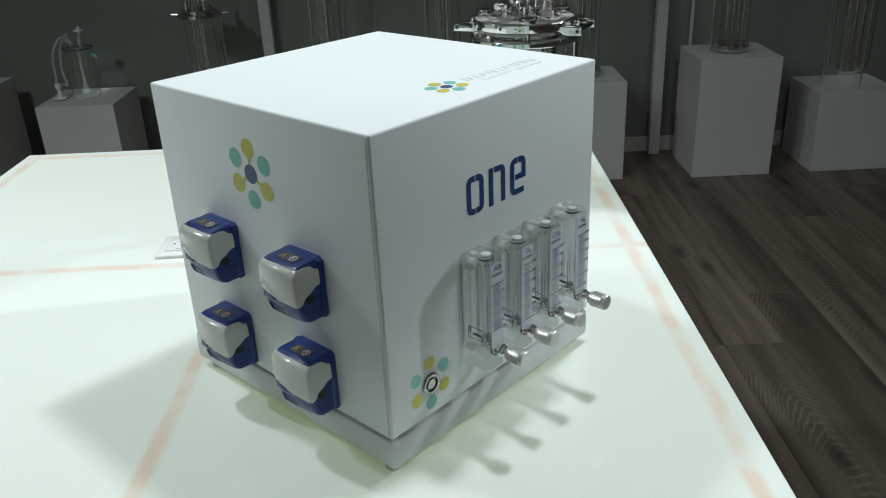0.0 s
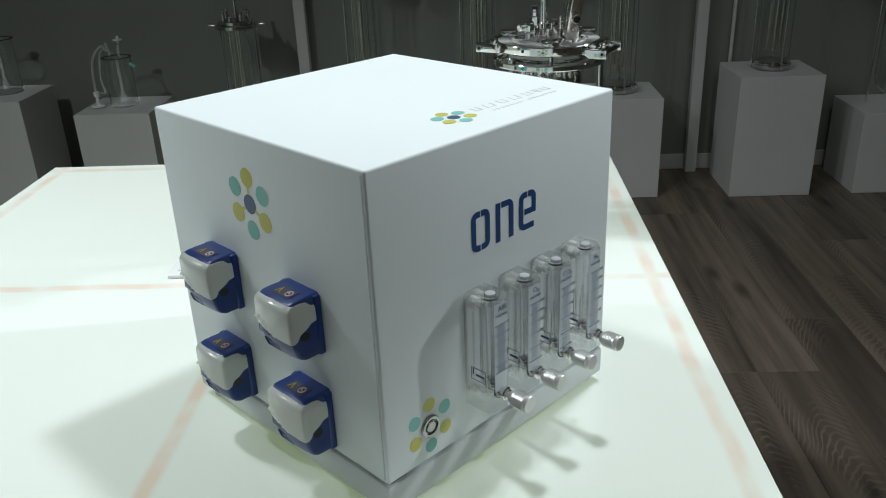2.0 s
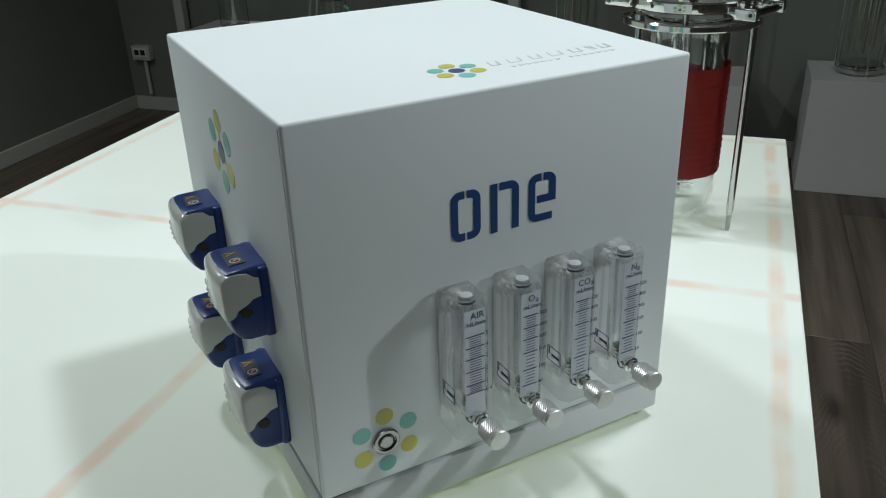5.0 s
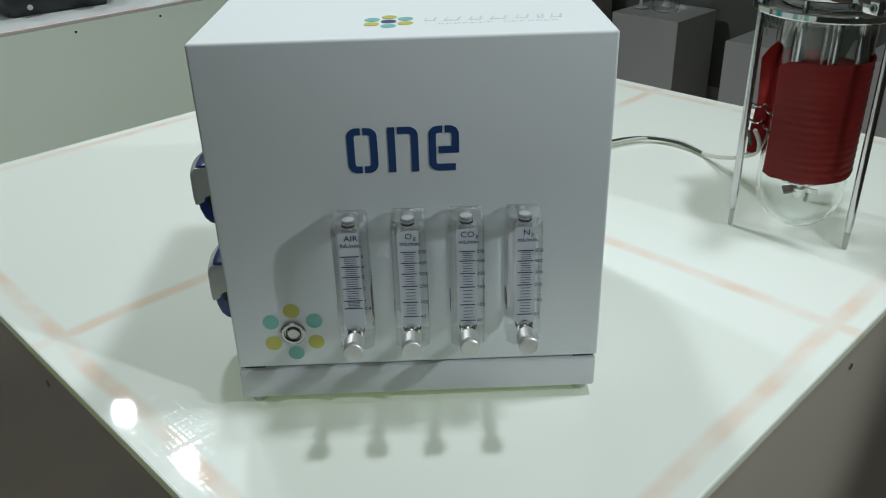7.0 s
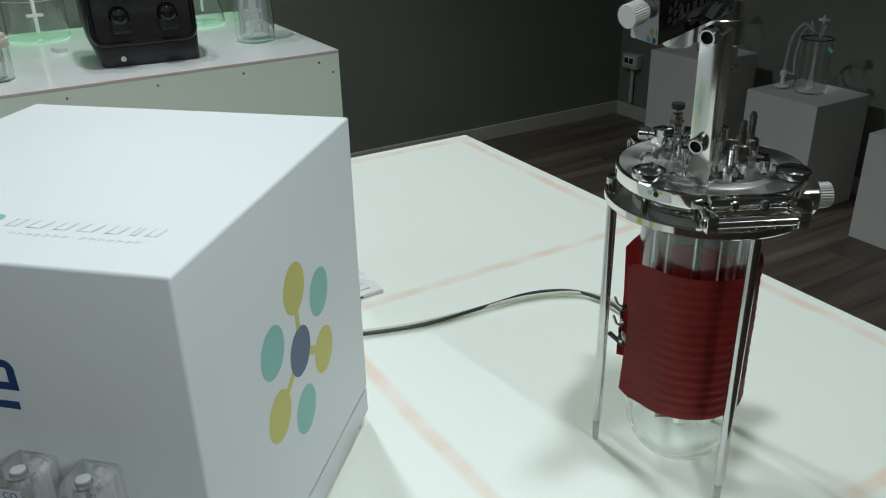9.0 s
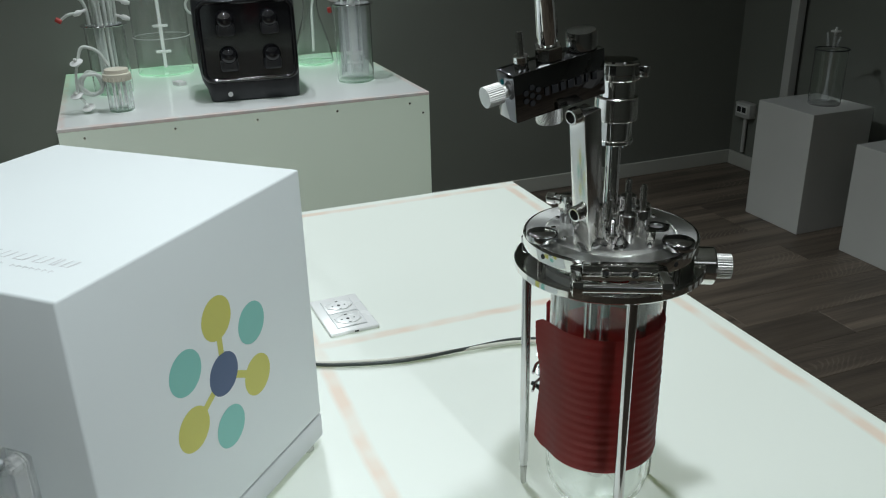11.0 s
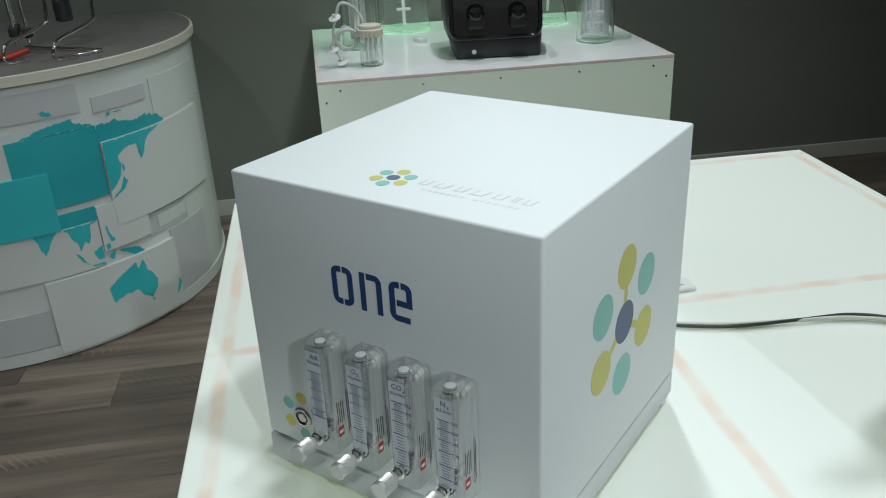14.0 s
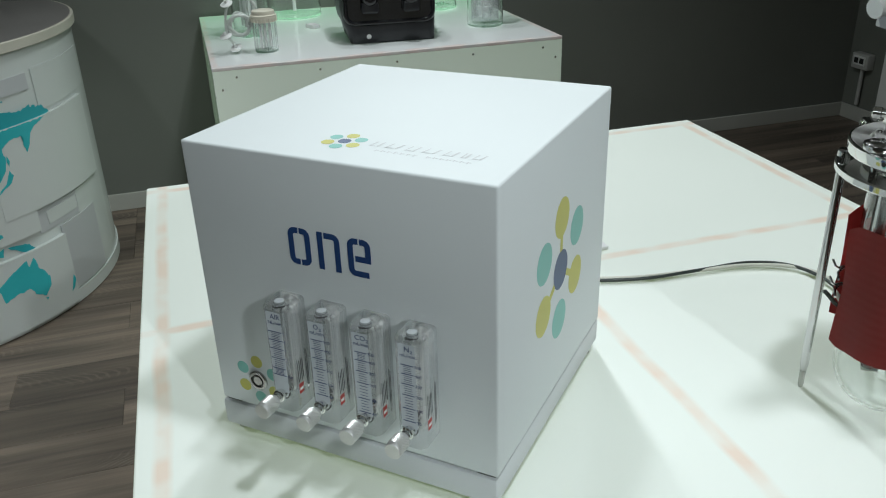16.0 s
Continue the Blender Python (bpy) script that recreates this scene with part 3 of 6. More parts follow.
    part("button_ring", add_lathe(B(), [(0.0057, 0.0012), (0.0057, 0.0017), (0.0066, 0.0017), (0.0066, 0.0012)], 40, on_front(0.0500, 0, 0.0840)), DARK_GAP, b, smooth=30)
    part("button_cap", add_rod(B(), 0.0052, 0.0012, 0.0024, 32, on_front(0.0500, 0, 0.0840), 0.0006), BUTTON, b, smooth=30)
    return t


instrument()


# ---- flow meters ----
def knurled(bm, r, z0, z1, m, teeth=30, straight=False):
    rows = 1 if straight else 9
    rings = []
    for j in range(rows + 1):
        z = z0 + (z1 - z0) * j / rows
        rings.append([bm.verts.new(m @ Vector(((r - (0.0005 if (k + (0 if straight else j)) % 2 else 0)) * math.cos(math.pi * k / teeth),
                                              (r - (0.0005 if (k + (0 if straight else j)) % 2 else 0)) * math.sin(math.pi * k / teeth), z))) for k in range(2 * teeth)])
    for a, b in zip(rings, rings[1:]):
        for k in range(2 * teeth):
            n = (k + 1) % (2 * teeth)
            bm.faces.new((a[k], a[n], b[n])), bm.faces.new((a[k], b[n], b[k]))
    bm.faces.new(rings[0][::-1]), bm.faces.new(rings[-1])
    return bm


def flow_meter(x, gas, unit, numbers, heights, wide, label):
    """A clear acrylic meter; local origin on the cabinet's face at its lower middle."""
    t = thing("flow_meter", BOX @ pose(x, 0, 0.0870), label, "flow meter", "flow meters on the cabinet")
    w, d, h = 0.0270, 0.0305, 0.113
    f0 = -0.003 - d
    # block with chamfered front edges and a bored tube
    out = [(-w / 2, -0.003), (-w / 2, f0 + 0.005), (-w / 2 + 0.005, f0), (w / 2 - 0.005, f0), (w / 2, f0 + 0.005), (w / 2, -0.003)]
    bm = B()
    add_plate(bm, out, h - 0.004)
    top = [bm.verts.new((px * 0.86, (py - f0 - d / 2) * 0.88 + f0 + d / 2, h)) for px, py in out]
    ring = [v for v in bm.verts if abs(v.co.z - (h - 0.004)) < 1e-6]
    lid = [f for f in bm.faces if all(v in ring for v in f.verts)]
    bmesh.ops.delete(bm, geom=lid, context="FACES_ONLY")
    for k in range(6):
        n = (k + 1) % 6
        bm.faces.new((ring[k], ring[n], top[n], top[k]))
    bm.faces.new(top)
    bmesh.ops.recalc_face_normals(bm, faces=bm.faces)
    bore = B()
    add_lathe(bore, [(0, 0.021), (0.0042, 0.021), (0.0062, 0.103), (0, 0.103)], 24, pose(0, f0 + d * 0.38, 0))
    bmesh.ops.reverse_faces(bore, faces=bore.faces)
    # only the flank away from the lamps and the cap cast shadow, for light turned back inside; the other faces let it
    # in
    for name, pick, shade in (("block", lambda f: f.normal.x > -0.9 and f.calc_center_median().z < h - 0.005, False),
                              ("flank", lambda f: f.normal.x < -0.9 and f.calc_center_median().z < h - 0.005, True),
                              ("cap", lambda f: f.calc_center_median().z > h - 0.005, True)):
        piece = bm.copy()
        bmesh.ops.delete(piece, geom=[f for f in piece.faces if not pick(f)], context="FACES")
        part(name, piece, ACRYLIC_CASTER if shade else ACRYLIC, t, "clear acrylic " + name, smooth=25).visible_shadow = shade
    bm.free()
    # pale film added over the scale so the block looks lit inside
    part("brightening_film", add_box(B(), (0, f0 - 0.00006, 0.064), (w - 0.0110, 0.0001, 0.086)), BRIGHTENING_FILM, t, "pale frosted film added to brighten the scale")
    part("bore", bore, BORE, t, "tapered bore", smooth=40)
    part("label_film", add_box(B(), (w / 2 + 0.00012, f0 + 0.0145, h * 0.49), (0.0001, 0.0190, h * 0.95)), FILM, t, "clear label film")
    part("top_plug", add_lathe(B(), [(0, -0.0035), (0.0046, -0.0035), (0.0046, 0.0002), (0.0042, 0.0004), (0, 0.0004)], 24, pose(0, f0 + d * 0.38, h)), PLUG, t, "pale translucent round plug", smooth=30)
    # added white strip stands in for the light piped down the block
    part("back_stripe", add_box(B(), (-0.0025, -0.0036, 0.060), (0.0150, 0.0005, 0.086)), WHITE_PLASTIC, t, "white stripe added behind the bore to brighten the block")
    part("float", add_lathe(B(), [(0, 0.0250), (0.0030, 0.0262), (0.0038, 0.0285), (0.0022, 0.0300), (0, 0.0300)], 16, pose(0, f0 + d * 0.38, 0)), BLACK_PLASTIC, t, "small black float")
    for z in (0.0165, 0.1000):
        part("mounting_bolt", add_lathe(B(), [(0, 0), (0.0062, 0), (0.0062, 0.0016), (0.0050, 0.0020), (0.0050, 0.0085), (0.0044, 0.0095), (0.0022, 0.0098), (0.0022, 0.0140), (0, 0.0145)], 20, pose(0, -0.0032, z, 90, 0, 0)), SATIN, t, "steel mounting bolt", smooth=30)
    # valve
    zk = 0.0195
    v = part("valve_stem", add_lathe(B(), [(0, -0.012), (0.0044, -0.012), (0.0044, 0.004), (0.0062, 0.004), (0.0062, 0.0065), (0.0050, 0.0068), (0.0050, 0.0095), (0.0036, 0.0105), (0.0036, 0.014), (0, 0.014)], 24,
                               pose(0, f0, zk, 90, 0, 0)), STEEL, t, "polished steel needle valve", smooth=30)
    part("valve_body", add_lathe(B(), [(0, -0.0295), (0.0052, -0.0295), (0.0052, -0.0125), (0.0044, -0.0120), (0, -0.0120)], 24, pose(0, f0, zk, 90, 0, 0)), SATIN, v, "satin steel valve body in the bore", smooth=30)
    part("valve_seal", add_lathe(B(), [(0.0062, -0.0022), (0.0072, -0.0022), (0.0072, -0.0008), (0.0062, -0.0008), (0.0062, -0.0022)], 28, pose(0, f0, zk, 90, 0, 0)), DARK_GAP, v, "black rubber seal ring", smooth=30)
    part("plug_seal", add_lathe(B(), [(0.0044, -0.0052), (0.0054, -0.0052), (0.0054, -0.0038), (0.0044, -0.0038), (0.0044, -0.0052)], 24, pose(0, f0 + d * 0.38, h)), DARK_GAP, t, "black rubber seal ring", smooth=30)
    bm = knurled(B(), 0.0081, 0.0165, 0.0285, pose(0, f0, zk, 90, 0, 0))
    part("knob_grip", bm, SATIN, v, "knurled satin metal grip")
    part("knob", add_lathe(B(), [(0, 0.0125), (0.0058, 0.0125), (0.0070, 0.0165), (0.0070, 0.0285), (0.0079, 0.0288), (0.0079, 0.0322), (0.0072, 0.0330), (0, 0.0330)], 28, pose(0, f0, zk, 90, 0, 0)), SATIN, v, smooth=30)
    # print on the front
    yf = f0 - 0.0003
    lettering("gas_lettering", gas, 0.0072, METER_PRINT, t, on_front(0.0020, yf, 0.1000), "CENTER")
    lettering("unit_lettering", unit, 0.0050, METER_PRINT, t, on_front(0.0016, yf, 0.0945), "CENTER")
    for i, (num, mm) in enumerate(zip(numbers, heights)):
        z = mm / 1000
        lettering("number_lettering", num, 0.0044, METER_PRINT, t, on_front(wide / 2 + 0.0012, yf, z - 0.0015))
        part("scale_mark", add_box(B(), (0, yf, z), (wide, 0.0002, 0.0008)), METER_PRINT, t)
        if i < len(heights) - 1:
            up = heights[i + 1] / 1000
            for k in range(1, 5):
                part("scale_mark", add_box(B(), (0.0003, yf, z + (up - z) * k / 5), (wide * 0.64, 0.0002, 0.00040)), METER_PRINT, t)
    # maker's frame on one flank, small print and red patch on the other
    side = on_left(-w / 2 - 0.0002, -0.019, 0.036)
    for c, s in (((0, 0.0060), (0.0165, 0.0006)), ((0, -0.0060), (0.0165, 0.0006)), ((-0.0082, 0), (0.0006, 0.0126)), ((0.0082, 0), (0.0006, 0.0126)), ((0.0020, -0.0005), (0.0095, 0.0022)), ((-0.0060, 0.0022), (0.0014, 0.0060))):
        part("maker_mark", add_box(B(), (*c, 0), (*s, 0.0002)), METER_PRINT, t).matrix_basis = side
    side = on_right(w / 2 + 0.0002, -0.018, 0.0)
    part("red_patch", add_box(B(), (-0.004, 0.022, 0), (0.0070, 0.0105, 0.0002)), RED_PRINT, t).matrix_basis = side
    part("patch_mark", add_box(B(), (-0.004, 0.0215, 0.0001), (0.005, 0.003, 0.0003)), WHITE_PLASTIC, t).matrix_basis = side
    for k in range(4):
        part("small_print_bar", add_box(B(), (-0.0065 + 0.0025 * k, 0.0415, 0), (0.0008, 0.024 - 0.003 * (k % 2), 0.0002)), BLACK_PRINT, t).matrix_basis = side
    for k in range(2):
        part("small_print_bar", add_box(B(), (0.0065 + 0.002 * k, 0.038, 0), (0.0007, 0.046 - 0.006 * k, 0.0002)), BLACK_PRINT, t).matrix_basis = side
    return t


flow_meter(0.1072, "AIR", "NL/min.", ("0.4", "1", "2", "3", "4", "5"), (39.8, 47.0, 58.1, 68.4, 77.5, 86.6), 0.0145, "clear acrylic air flow meter with knurled valve on cabinet")
flow_meter(0.1527, "O\u2082", "mL/min.", ("40", "100", "200", "300", "400", "500"), (30.3, 43.7, 58.4, 69.6, 79.2, 88.8), 0.0120, "clear acrylic oxygen flow meter with knurled valve on cabinet")
flow_meter(0.1980, "CO\u2082", "mL/min.", ("40", "100", "200", "300", "400", "500"), (24.7, 39.5, 55.8, 68.1, 79.3, 87.7), 0.0120, "clear acrylic carbon dioxide flow meter with knurled valve")
flow_meter(0.2434, "N\u2082", "mL/min.", ("20", "100", "200", "300", "400", "500"), (28.6, 42.0, 55.9, 67.2, 77.5, 86.6), 0.0120, "clear acrylic nitrogen flow meter with knurled valve on cabinet")


# ---- pump heads ----
PUMP_PROFILE = [(0.0050, 0.0245, 0.0225), (0.0075, 0.0256, 0.0265), (0.0125, 0.0262, 0.0302), (0.022, 0.0265, 0.0330), (0.037, 0.0265, 0.0345), (0.060, 0.0262, 0.0342), (0.0655, 0.0256, 0.0328), (0.0682, 0.0246, 0.0295), (0.0692, 0.0232, 0.0205), (0.0696, 0.0215, 0.0040)]


def profile_at(z):
    """Half width and depth of the pump housing at a height."""
    for (z0, w0, d0), (z1, w1, d1) in zip(PUMP_PROFILE, PUMP_PROFILE[1:]):
        if z <= z1:
            k = max(0.0, (z - z0) / (z1 - z0))
            return w0 + (w1 - w0) * k, d0 + (d1 - d0) * k
    return PUMP_PROFILE[-1][1:]


def pump_outline(hw, depth, back, side=8, front=28):
    """Plan of the pump: up one flank, round a crisp corner, across the slightly swelling front and back.
    Gives (x, y, place) with place -2..-1 on one flank, -1..1 on the front, 1..2 on the other flank."""
    r = min(0.0034, depth * 0.3)
    pts = []
    flank = depth * 0.93 - r
    for k in range(side):
        pts.append((-hw, -back - (flank - back) * k / side, -2 + k / side))
    for k in range(5):
        a = radians(180 + 90 * k / 4)
        pts.append((-hw + r + r * math.cos(a), -flank + r * math.sin(a), -1 + 0.12 * k / 4))
    for k in range(1, front):
        u = -1 + 2 * k / front
        x = (hw - r) * u
        pts.append((x, -depth * (1 - 0.07 * u * u), u * 0.88))
    for k in range(5):
        a = radians(270 + 90 * k / 4)
        pts.append((hw - r + r * math.cos(a), -flank + r * math.sin(a), 0.88 + 0.12 * k / 4))
    for k in range(1, side + 1):
        pts.append((hw, -flank + (flank - back) * k / side, 1 + k / side))
    return pts


def pump_housing():
    bm = B()
    rows = [[bm.verts.new((x, y, z)) for x, y, _ in pump_outline(hw, d, 0.0)] for z, hw, d in PUMP_PROFILE]
    for a, b in zip(rows, rows[1:]):
        for k in range(len(a)):
            n = (k + 1) % len(a)
            bm.faces.new((a[k], b[k], b[n], a[n]))
    bm.faces.new(rows[0]), bm.faces.new(rows[-1][::-1])
    bmesh.ops.recalc_face_normals(bm, faces=bm.faces)
    return bm


def between(x, *stops):
    """Straight interpolation through (place, value) stops."""
    for (a, p), (b, q) in zip(stops, stops[1:]):
        if x <= b:
            return p + (q - p) * max(0.0, (x - a) / (b - a))
    return stops[-1][1]


def pump_cover():
    """Flip cover: a shell over the housing with a slanting lower rim, a stepped flank and a thumb ridge."""
    bm = B()
    rows = 14
    base = pump_outline(*profile_at(0.05), 0.0075)
    outer, inner = [], []
    for i, (_, _, u) in enumerate(base):
        low = between(u, (-2, 0.0407), (-1.1, 0.0372), (-0.95, 0.0362), (0.55, 0.0300), (0.80, 0.0286), (0.95, 0.0288), (1.12, 0.0307), (1.26, 0.0362), (1.55, 0.0392), (1.75, 0.0434), (2, 0.0447))
        high = between(u, (-2, 0.0641), (-1.3, 0.0668), (-1, 0.0666), (0, 0.0678), (1, 0.0666), (1.3, 0.0668), (1.7, 0.0656), (1.8, 0.0616), (2, 0.0606))
        ridge = between(u, (-1.05, 0.0400), (-0.80, 0.0434), (-0.60, 0.0438), (-0.35, 0.0407), (-0.05, 0.0352), (0.30, 0.0297), (2, 0.0162))
        line = []
        for j in range(rows + 1):
            z = low + (high - low) * j / rows
            hw, d = profile_at(z)
            skin = 0.0014 + 0.0010 * min(1.0, (high - z) / 0.004)
            if -1.1 < u < 0.3:
                fade = min(1.0, (0.3 - u) / 0.3) * min(1.0, (u + 1.1) / 0.1)
                gap = z - ridge
                skin += fade * (0.0015 * math.exp(-(gap / 0.0015) ** 2) - (0.0006 if gap < -0.001 else 0.0))
            x, y, _ = pump_outline(hw + skin, d + skin, 0.0075)[i]
            line.append(bm.verts.new((x, y, z)))
        outer.append(line)
        hw, d = profile_at(low)
        x, y, _ = pump_outline(hw - 0.0008, d - 0.0008, 0.0075)[i]
        hw, d = profile_at(high)
        p, q, _ = pump_outline(hw - 0.0012, d - 0.0012, 0.0075)[i]
        inner.append((bm.verts.new((x, y, low + 0.0006)), bm.verts.new((p, q, high - 0.0002))))
    for a, b, c, d in zip(outer, outer[1:], inner, inner[1:]):
        for j in range(rows):
            bm.faces.new((a[j], b[j], b[j + 1], a[j + 1]))
        bm.faces.new((a[0], c[0], d[0], b[0])), bm.faces.new((a[-1], b[-1], d[1], c[1])), bm.faces.new((c[0], c[1], d[1], d[0]))
    bmesh.ops.recalc_face_normals(bm, faces=bm.faces)
    return bm


def pump_head():
    t = thing("pump_head", Matrix(), "blue and warm grey peristaltic pump head on cabinet side", "pump", "pump heads on the cabinet")
    part("housing", pump_housing(), PUMP_BLUE, t, "dark blue moulded housing", smooth=45)
    part("back_plate", add_box(B(), (0, -0.0035, 0.0365), (0.0560, 0.007, 0.064), 0.0022, 3), PUMP_BLUE, t, smooth=40)
    part("cover", pump_cover(), PUMP_GREY, t, "glossy warm grey flip cover", smooth=50)
    part("tube_slot", add_rod(B(), 0.0046, -0.0270, 0.0274, 16, pose(0, -0.0190, 0.0315, 0, 90, 0)), DARK_GAP, t, "dark tubing port")
    part("latch", add_box(B(), (-0.0150, -0.0328, 0.0315), (0.0130, 0.0040, 0.0080), 0.0010), PUMP_BLUE, t, "blue latch tab", smooth=40)
    for x in (-0.0224, -0.0076):
        part("latch_gap", add_box(B(), (x, -0.0326, 0.0315), (0.0016, 0.0032, 0.0078)), DARK_GAP, t)
    # sloping warning label
    lab = pose(0.001, -0.0180, 0.0697, 3.5, 0, 0)
    part("warning_label", add_box(B(), (0, 0, 0), (0.025, 0.012, 0.0004)), LABEL_GREY, t, "grey warning label film").matrix_basis = lab
    part("warning_triangle", add_plate(B(), [(-0.0112, -0.0038), (-0.0093, -0.0038), (-0.0075, 0.0012), (-0.0057, -0.0038), (-0.0038, -0.0038), (-0.0075, 0.0042)], 0.0007), WARN_YELLOW, t).matrix_basis = lab
    part("warning_disc", add_lathe(B(), [(0.0028, 0), (0.0028, 0.0006), (0.0042, 0.0006), (0.0042, 0)], 20), GREY_PRINT, t).matrix_basis = lab @ pose(0.0062, 0, 0)
    part("warning_bar", add_box(B(), (0, 0, 0.0006), (0.0062, 0.0018, 0.0006)), RED_PRINT, t).matrix_basis = lab @ pose(0.0062, 0, 0, 0, 0, 40)
    part("warning_bar", add_box(B(), (0, 0, 0.0006), (0.0034, 0.0012, 0.0007)), GREY_PRINT, t).matrix_basis = lab @ pose(0.0062, 0, 0, 0, 0, -50)
    # raised maker's mark in a thin frame on the sloping lower front
    mark = pose(-0.0085, -0.0308, 0.0165, 17, 0, 0)
    for c, w in (((0, 0, 0.0046), (0.0200, 0.0016, 0.0006)), ((0, 0, -0.0046), (0.0200, 0.0016, 0.0006)), ((-0.0100, 0, 0), (0.0006, 0.0016, 0.0098)), ((0.0100, 0, 0), (0.0006, 0.0016, 0.0098)),
                 ((0.0015, 0, 0.0016), (0.0130, 0.0014, 0.0020)), ((0.0015, 0, -0.0020), (0.0130, 0.0014, 0.0012))):
        part("embossed_mark", add_box(B(), c, w), PUMP_BLUE, t).matrix_basis = mark
    return t


def pumps():
    first = pump_head()
    spots = [(dep, z) for dep in (0.0990, 0.2255) for z in (0.0540, 0.1530)]
    for i, (dep, z) in enumerate(spots):
        m = BOX @ pose(-0.0012, dep - 0.004, z - 0.003, 0, 0, -90) @ Matrix.Diagonal((0.95, 1.01, 0.94, 1))
        if i == 0:
            first.matrix_world = m
        else:
            copy_thing(first, m)


pumps()


# ---- bioreactor ----
def hemi(r, z, n=8):
    """Profile of a round bottom, from its lowest point up to height z."""
    return [(r * math.sin(radians(90 * k / n)), z - r * math.cos(radians(90 * k / n))) for k in range(n + 1)]


def vessel_mesh(r, z_bottom, z_top, wall, lip=0.004):
    bm = B()
    outer = hemi(r, z_bottom + r) + [(r, z_top - 0.006), (r + lip, z_top - 0.003), (r + lip, z_top)]
    inner = [(r - wall, z_top)] + [(a, b) for a, b in hemi(r - wall, z_bottom + r)][::-1]
    add_lathe(bm, outer + inner, 48)
    bmesh.ops.recalc_face_normals(bm, faces=bm.faces)
    return bm


def barb(bm, x, y, z, h=0.026, r=0.0031):
    prof = [(0, 0), (r, 0)]
    for k in range(4):
        a = h * (0.15 + 0.2 * k)
        prof += [(r * 0.72, a), (r * 1.05, a + 0.0006), (r * 0.78, a + h * 0.17)]
    return add_lathe(bm, prof + [(r * 0.6, h), (0, h)], 14, pose(x, y, z))


def fitting(bm, x, y, z, r, h):
    return add_lathe(bm, [(0, 0), (r * 0.92, 0), (r * 0.92, h * 0.36), (r * 0.80, h * 0.38), (r * 0.80, h * 0.44), (r, h * 0.46), (r, h * 0.66), (r * 0.93, h * 0.67), (r, h * 0.68), (r, h * 0.95), (r * 0.9, h), (0, h)], 18, pose(x, y, z))


def bioreactor():
    t = thing("bioreactor", pose(0.140, 1.276, TABLE_Z), "glass and polished steel bioreactor wrapped in red silicone jacket", "bioreactor")
    glass = part("vessel", vessel_mesh(0.0505, 0.003, 0.2770, 0.0035), GLASS, t, "clear round-bottomed glass vessel", smooth=60)
    glass.visible_shadow = False
    # support ring and legs
    bm = B()
    add_lathe(bm, [(0.0555, 0.2655), (0.0828, 0.2655), (0.0842, 0.267), (0.0842, 0.2725), (0.0828, 0.274), (0.0555, 0.274), (0.0555, 0.2655)], 64)
    part("support_ring", bm, STEEL, t, "polished steel support ring", smooth=30)
    for a in (-137, -17, 103):
        x, y = 0.0768 * math.cos(radians(a)), 0.0768 * math.sin(radians(a))
        leg = part("leg", add_lathe(B(), [(0, 0.022), (0.0030, 0.022), (0.0046, 0.030), (0.0046, 0.273), (0.0062, 0.274), (0.0062, 0.280), (0.0046, 0.282), (0, 0.282)], 20, pose(x, y, 0)), STEEL_DARK, t, "slim polished steel rod leg", smooth=30)
        part("leg_tip", add_lathe(B(), [(0, 0), (0.0022, 0), (0.0030, 0.004), (0.0034, 0.0225), (0, 0.0225)], 14, pose(x, y, 0)), RUBBER, leg, smooth=30)
    # head plate
    bm = B()
    add_lathe(bm, [(0, 0.2850), (0.0740, 0.2850), (0.0740, 0.2975), (0.0735, 0.298), (0.0575, 0.298), (0.0570, 0.2965), (0.0540, 0.2965), (0.0535, 0.3005), (0, 0.3005)], 64)
    plate = part("head_plate", bm, PLATE, t, "turned steel head plate", smooth=25)
    part("plate_rim", add_lathe(B(), [(0.0741, 0.2845), (0.076, 0.286), (0.0765, 0.2875), (0.0765, 0.2965), (0.0755, 0.2981), (0.0741, 0.2981), (0.0741, 0.2845)], 72), STEEL, plate, "mirror-polished rim", smooth=25)
    part("gasket", add_lathe(B(), [(0.048, 0.2771), (0.060, 0.2771), (0.060, 0.2845), (0.048, 0.2845), (0.048, 0.2771)], 48), WHITE_PLASTIC, t, "white flange gasket", smooth=30)
    for a in (-92, 25, 150):
        x, y = 0.0660 * math.cos(radians(a)), 0.0660 * math.sin(radians(a))
        s = part("clamp_screw", add_rod(B(), 0.0038, 0.262, 0.300, 16, pose(x, y, 0)), STEEL, t, smooth=30)
        part("thumb_nut", add_lathe(B(), [(0, 0.2990), (0.0118, 0.2990), (0.0132, 0.2998), (0.0136, 0.3010), (0.0136, 0.3048), (0.0130, 0.3060), (0.0112, 0.3068), (0, 0.3070)], 40, pose(x, y, 0)), STEEL_DARK, s, "round polished thumb nut", smooth=40)
    for a in (-60, 65, 185, -25):
        part("port_ring", add_lathe(B(), [(0.006, 0.3005), (0.006, 0.3025), (0.0105, 0.3025), (0.0112, 0.3010), (0.0112, 0.3005)], 24, pose(0.040 * math.cos(radians(a)), 0.040 * math.sin(radians(a)), 0)), STEEL_DARK, plate, smooth=30)
    for k in range(12):
        a = radians(30 * k + 8)
        part("plate_bolt", add_rod(B(), 0.0022, 0.3000, 0.3025, 12, pose(0.0500 * math.cos(a), 0.0500 * math.sin(a), 0), 0.0005), STEEL_DARK, plate)
    for k in range(8):
        a = 45 * k + 12
        part("side_hole", add_rod(B(), 0.0023, 0.0760, 0.0767, 12, pose(0, 0, 0.2920, 0, 90, a)), DARK_GAP, plate)
